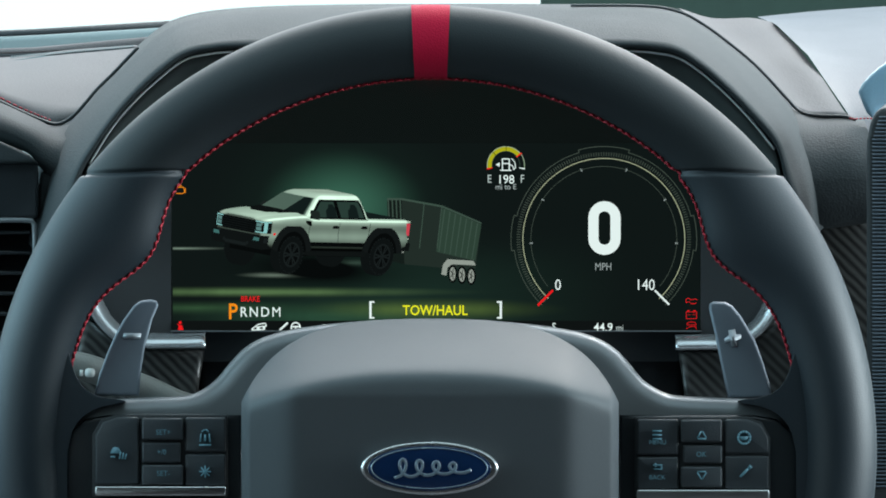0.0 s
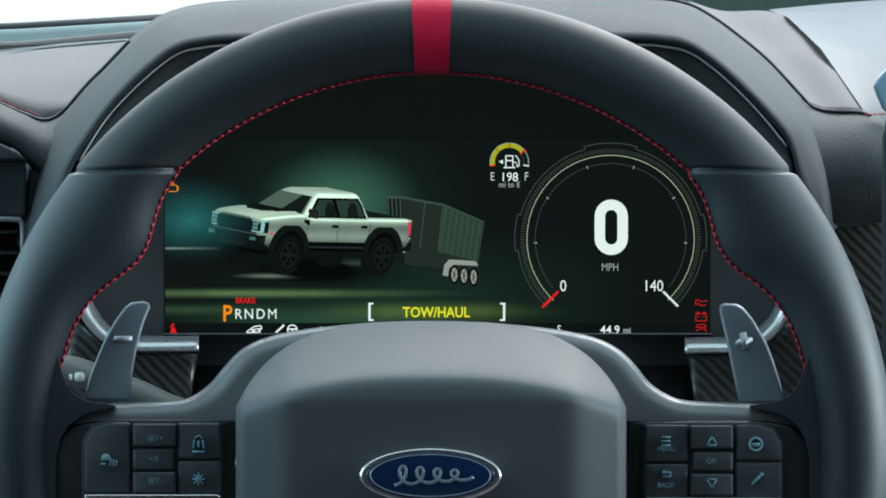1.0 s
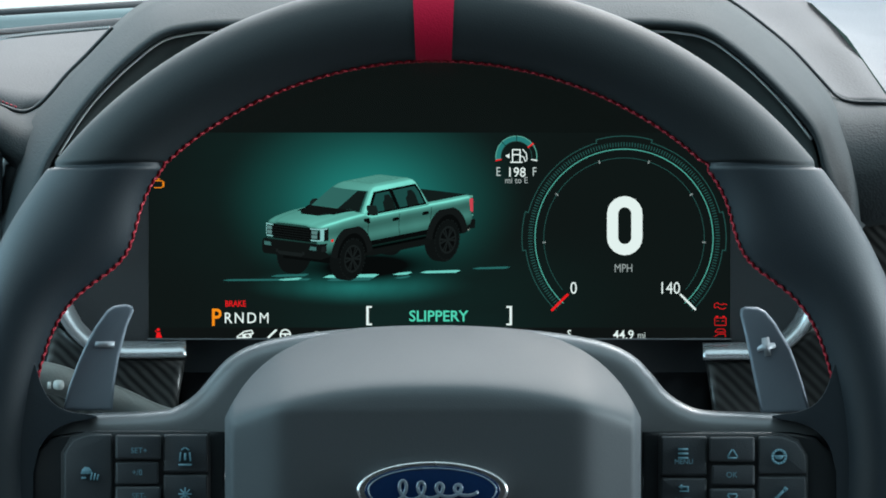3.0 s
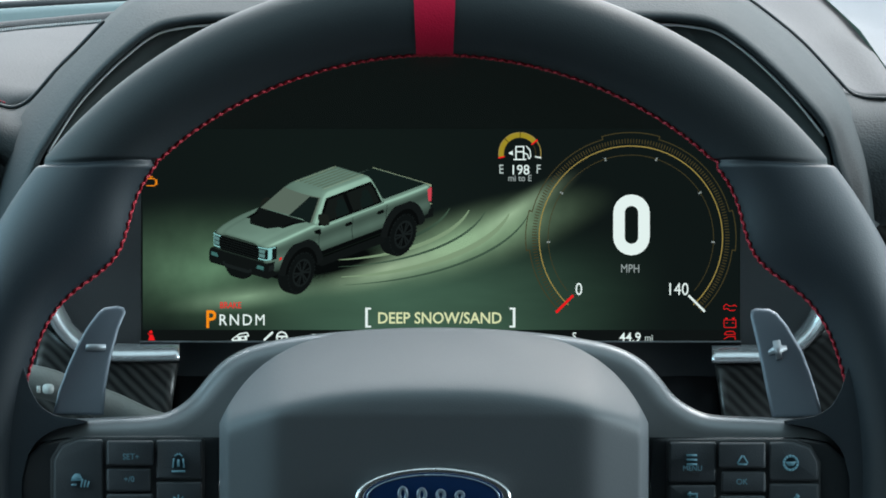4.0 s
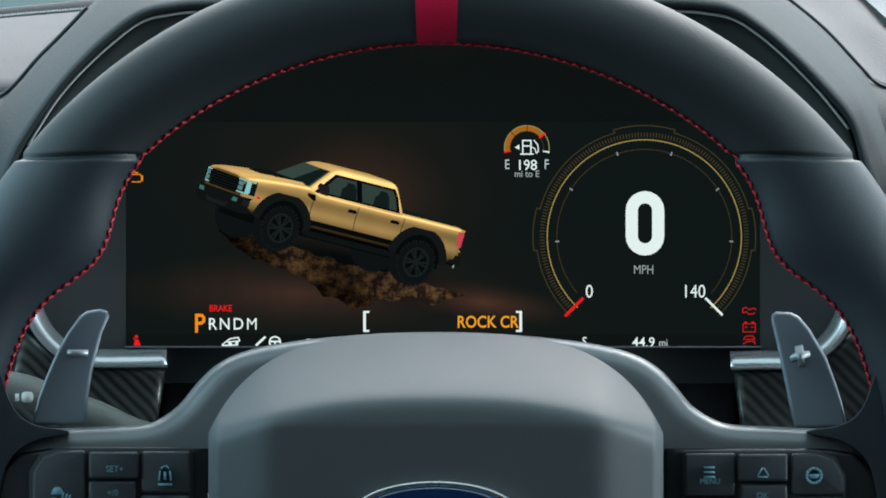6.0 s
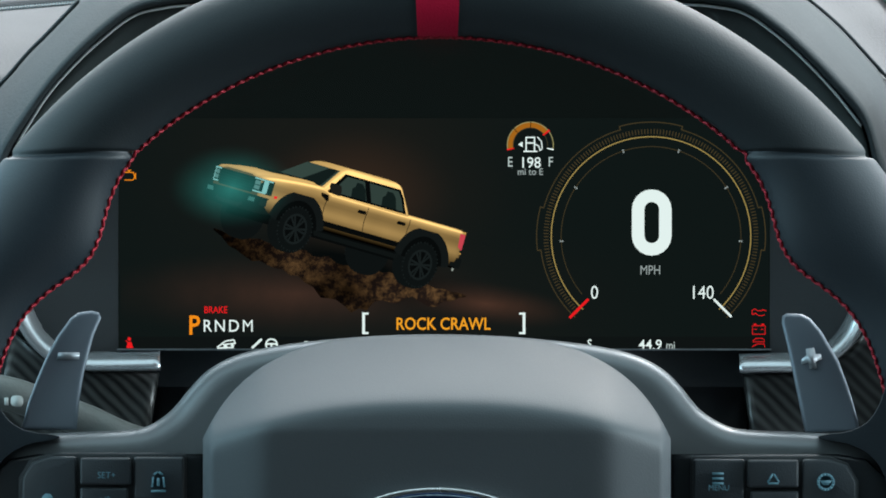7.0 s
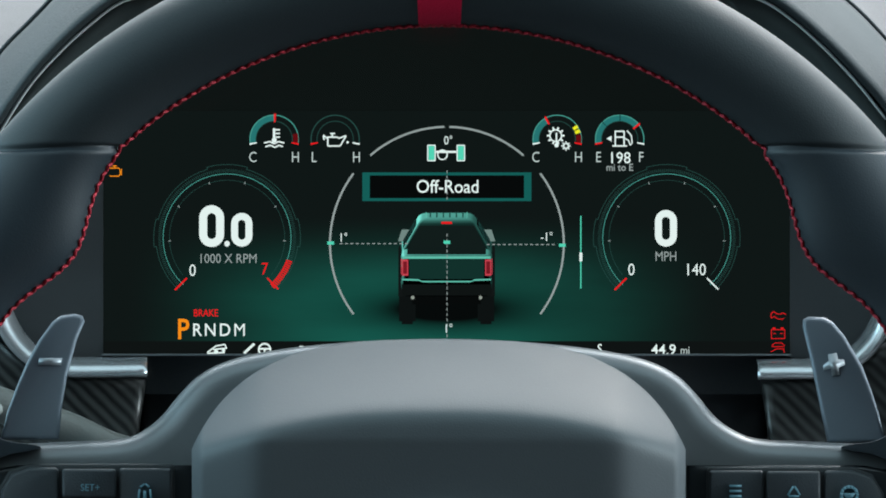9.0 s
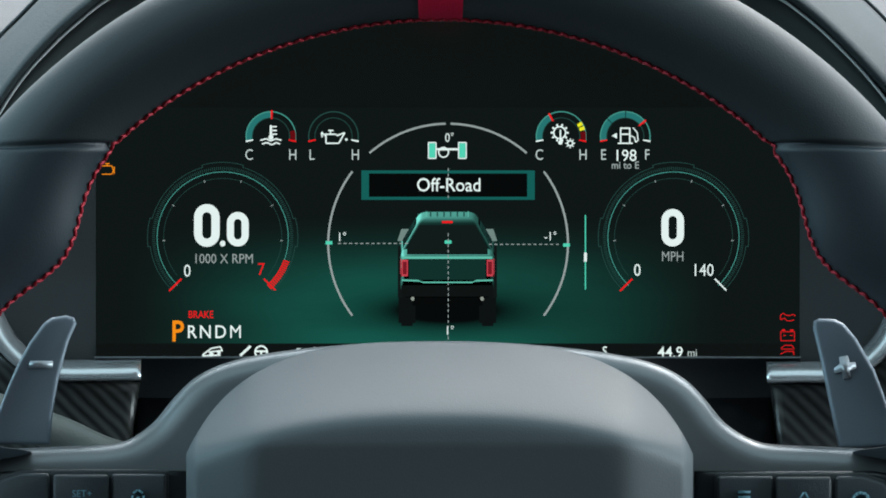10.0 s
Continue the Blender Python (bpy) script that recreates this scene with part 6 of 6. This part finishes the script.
lit("hitch_lamp", strokes([(1213, 530), (1217, 527.5), (1221, 530.5), (1226, 530.5), (1229, 529), (1233, 531)]) + strokes([(1213, 536), (1218, 534), (1222, 537.5), (1228, 537.5), (1231, 536)]) + strokes([(1213, 530), (1213, 536)]), RED_LIT)
lit("battery_lamp", [bar(1213, 552, 1232, 552, 0.9), bar(1213, 564, 1232, 564, 0.9), bar(1213.5, 552, 1213.5, 564, 0.9), bar(1231.5, 552, 1231.5, 564, 0.9), box(1215, 549, 1219, 551), box(1226, 549, 1230, 551), bar(1216, 557, 1220, 557, 0.8), bar(1225, 557, 1229, 557, 0.8)], RED_LIT)
lit("tyre_lamp", [bar(1214, 574, 1218, 570, 0.9), bar(1218, 570, 1228, 570, 0.9), bar(1228, 570, 1231, 574, 0.9), bar(1214, 575, 1231, 575, 0.9), bar(1213, 582, 1220, 578, 0.9), bar(1220, 578, 1230, 578, 0.9), bar(1230, 578, 1231, 583, 0.9)], RED_LIT)

# --- off-road page ---
shows(lit("title_box", [box(657, 338, 667, 377), box(877, 338, 887, 377), box(667, 338, 877, 342), box(667, 373, 877, 377)], TEAL_DIM), PAGE2)
shows(lit("title_field", [box(667, 342, 877, 373)], BLACK_LIT, y=-0.232), PAGE2)
shows(word("Off-Road", 773, 357, 17.5, WHITE_LIT, narrow=0.91, bold=0.006, name="page_title"), PAGE2)
FULL = [(8.82, 10.0)]
# the arcs of the tilt gauge grow from their middles
for side, first, span, start, late in ((-1, 1.2, 39.8, 0, 8.54), (1, 1.2, 39.8, 0, 8.54), (1, 0, 37, 90, 8.56), (-1, 0, 37, 90, 8.56), (1, 0, 37, -90, 8.56), (-1, 0, 37, -90, 8.56)):
    for k in range(8):
        a0, a1 = (start + side * (first + span * (k + d) / 8) for d in (0, 1))
        shows(lit("level_arc", arc(772, 435, 157.6, 160.4, min(a0, a1), max(a0, a1), 5), GREY_LIT, label="grey arc of the tilt gauge"), [(late + 0.05 * k, 10.0)])
for i in range(13):
    for x, y in ((626, 434.2), (826, 435.4)):
        shows(lit("level_dash", [box(x + i * 7.4, y, x + 4 + i * 7.4, y + 1.3)], GREY_LIT, y=-0.25), FULL)
for i in range(32):
    if not 5 < i < 12:
        shows(lit("level_dash", [box(771.6, 335 + i * 7.2, 772.8, 339 + i * 7.2)], GREY_LIT, y=-0.25), FULL)
for x, y in ((614, 434), (929, 437), (772, 433)):
    shows(lit("level_mark", [box(x - 4.5, y - 2.2, x + 4.5, y + 2.2)], TEAL_LIT, y=-0.25), FULL)
for body, x, y in (("0\u00b0", 774, 294), ("1\u00b0", 631, 426), ("-1\u00b0", 908, 425), ("1\u00b0", 774, 550)):
    shows(word(body, x, y, 11.5, WHITE_LIT, narrow=0.85, y=-0.25), FULL)
axle = [box(747, 302, 755, 321), box(787, 302, 795, 321)]
shows(lit("axle_wheel", axle, TEAL_LIT, y=-0.25), FULL)
shows(lit("axle_outline", [bar(746, 301, 756, 301, 1.6), bar(746, 322, 756, 322, 1.6), bar(746, 301, 746, 322, 1.6), bar(756, 301, 756, 322, 1.6), bar(786, 301, 796, 301, 1.6), bar(786, 322, 796, 322, 1.6), bar(786, 301, 786, 322, 1.6), bar(796, 301, 796, 322, 1.6), bar(757, 310, 785, 310, 3)] + ringlet(766, 314, 6.5, 1.8, 16), WHITE_LIT), FULL)
shows(lit("slide_line", [box(953.4, 397, 955, 447), box(953.4, 459, 955, 496)], TEAL_LIT), PAGE2)
shows(lit("slide_mark", [box(952.3, 447, 956.2, 459)], WHITE_LIT), PAGE2)


# ---- what moves ----
def moved(ob, rows):
    walk(ob, rows)


def truck_pose(gx, gy, turn, tip, lean, layer):
    """The drawn truck: its middle, its turn, how far it is seen from above, its lean and its colour layer."""
    x, z = dp(gx, gy)
    r = Euler((0, radians(lean), 0)).to_matrix().to_4x4() @ Euler((radians(tip), 0, 0)).to_matrix().to_4x4() @ Euler((0, 0, radians(turn))).to_matrix().to_4x4()
    return Matrix.Translation((x, TRUCK_NEAR - TRUCK_STEP * layer, z)) @ r


def motions():
    moved(the_truck, [
        (0.0, truck_pose(550, 411, -40, 5, 7, 0)), (1.0, truck_pose(552, 411, -40, 5, 7, 0)), (1.4, truck_pose(556, 411, -40, 5, 7, 0)),
        (1.5, truck_pose(568, 410, -39, 5, 6, 0.15)), (1.6, truck_pose(592, 408, -38, 5, 4, 0.4)), (1.8, truck_pose(636, 404, -36, 4, 1, 1)), (2.1, truck_pose(650, 404, -35, 4, 0, 1)), (2.8, truck_pose(661, 404, -35, 3, -0.5, 1)),
        (3.3, truck_pose(630, 404, -44, 20, 0, 1.6)), (3.6, truck_pose(592, 403, -39, 19, 1, 2)), (3.9, truck_pose(584, 404, -39, 19, 1, 2)), (4.05, truck_pose(584, 404, -41, 20, 1, 2.1)), (4.2, truck_pose(574, 402, -54, 25, 0, 2.6)),
        (4.3, truck_pose(562, 400, -80, 31, 1, 2.9)), (4.4, truck_pose(556, 396, -95, 33, 0, 3)), (4.5, truck_pose(555, 393, -102, 36, 2, 3)), (5.0, truck_pose(555, 390, -102, 34, 5, 3)), (5.4, truck_pose(557, 390, -101, 32, 5, 3)), (5.5, truck_pose(559, 390, -100, 30, 5.5, 3.3)), (5.6, truck_pose(566, 390, -95, 24, 8, 3.9)), (5.7, truck_pose(582, 390, -84, 14, 12, 4)), (6.1, truck_pose(607, 394, -53, 2, 16, 4)), (7.0, truck_pose(614, 396, -49, 0, 16, 4)), (7.4, truck_pose(616, 397, -49, 0, 16, 4)),
        (7.45, truck_pose(680, 415, -84, 4, 8, 4.6)), (7.5, truck_pose(722, 430, -110, 4, 4.5, 5)), (7.6, truck_pose(755, 449, -138, 10, 2, 5)), (7.7, truck_pose(768, 456, -162, 9, 0.5, 5)), (7.8, truck_pose(772, 467, -180, 4.5, 0, 5)), (10.0, truck_pose(771, 467, -180, 4.5, 0, 5))])
    here, gone = Matrix.Translation((0, -0.06, 0)), Matrix.Translation((0.004, AWAY, 0))
    moved(the_trailer, [(0, here), (1.36, here), (1.46, gone), (10.0, gone)])
    def shade(gx, gy, lean):
        x, z = dp(gx, gy)
        return Matrix.Translation((x, -0.040, z)) @ Euler((0, radians(lean), 0)).to_matrix().to_4x4()
    moved(truck_shade, [(0, shade(560, 476, 3)), (1.4, shade(565, 476, 3)), (1.8, shade(645, 474, 0)), (2.8, shade(665, 472, 0)), (3.6, shade(600, 462, -14)), (3.9, shade(600, 462, -14)), (4.45, shade(545, 466, 8)), (5.5, shade(550, 466, 8)),
                        (6.1, shade(640, 470, 15)), (7.25, shade(640, 470, 15)), (7.5, shade(730, 482, 5)), (7.9, shade(771, 524, 0)), (10.0, shade(771, 524, 0))])
    themes = ((0, 0), (1.45, 0), (1.75, 1), (3.1, 1), (3.45, 2), (4.15, 2), (4.4, 3), (5.6, 3), (5.95, 4), (7.35, 4), (7.45, 5), (10.0, 5))
    moved(surround, [(t, Matrix.Translation((0, BACK_NEAR - BACK_STEP * k, 0))) for t, k in themes[:7] + ((5.0, 3.15), (5.5, 3.85)) + themes[8:]])
    rings = ((0, 0), (1.42, 0), (1.5, 1), (3.1, 1), (3.4, 2), (3.9, 2), (4.0, 3), (5.4, 3), (5.55, 3.7), (6.1, 4), (7.42, 4), (7.48, 5), (10.0, 5))
    x, z = speed.location.x, speed.location.z
    moved(speed, [(t, Matrix.Translation((x, RING_NEAR - RING_STEP * k, z))) for t, k in rings[:-1]] + [(7.6, Matrix.Translation((x, RING_NEAR - RING_STEP * 5, z))), (7.7, Matrix.Translation((x, AWAY, z))), (10.0, Matrix.Translation((x, AWAY, z)))])
    for ob, t0 in ((speed_small, 7.6), (tach, 7.36)):
        x, z = ob.location.x, ob.location.z
        a, b = Matrix.Translation((x, AWAY, z)), Matrix.Translation((x, RING_NEAR - RING_STEP * 5, z))
        moved(ob, [(0, a), (t0, a), (t0 + 0.1, b), (10.0, b)])
    z = fuel.location.z

    def on(gx, k):
        return Matrix.Translation((dp(gx, 0)[0], RING_NEAR - RING_STEP * k, z))
    moved(fuel, [(t, on(895, k)) for t, k in rings[:-1]] + [(7.6, on(923, 5)), (7.9, on(976, 5)), (8.2, on(1007, 5)), (10.0, on(1007, 5))])
    for ob, places in ((temp, (640, 617, 565, 537)), (oilg, (733, 729, 682, 620)), (gearg, (806, 811, 855, 922))):
        hid = Matrix.Translation((dp(places[0], 0)[0], AWAY, z))
        moved(ob, [(0, hid), (7.36, hid)] + [(t, on(gx, 5)) for t, gx in zip((7.46, 7.6, 7.9, 8.2), places)] + [(10.0, on(places[3], 5))])
    for ob, loc, x0, x1, slide in SLIDES:
        t0, t1 = slide[0][0], slide[-1][0]
        times = sorted({0.0, 10.0, *[t0 + k * 0.05 for k in range(int((t1 - t0) / 0.05) + 1)], t1})
        rows = []
        for t in times:
            t = round(t, 3)
            gap = slide[0][1] if t < t0 else slide[-1][1]
            for (ta, a), (tb, b) in zip(slide, slide[1:]):
                if ta <= t <= tb:
                    gap = a + (b - a) * (t - ta) / (tb - ta)
            inside = 770 + gap + x0 > 657 and 770 + gap + x1 < 885
            rows.append((t, Matrix.Translation((loc.x + gap * KD, loc.y if inside else AWAY, loc.z))))
        moved(ob, rows)
    for ob, spans, loc in SHOWN:
        turn = Matrix.Rotation(radians(LEAN.get(ob.name, 0.0)), 4, "Y")
        a, b = Matrix.Translation(loc) @ turn, Matrix.Translation((loc.x, AWAY, loc.z)) @ turn
        rows = []
        for t0, t1 in spans:
            if t0 > 0:
                rows += [(0, b), (t0 - 0.07, b)]
            rows.append((t0, a))
            if t1 < 10:
                rows += [(t1, a), (t1 + 0.07, b), (10.0, b)]
            else:
                rows.append((10.0, a))
        moved(ob, rows)


motions()
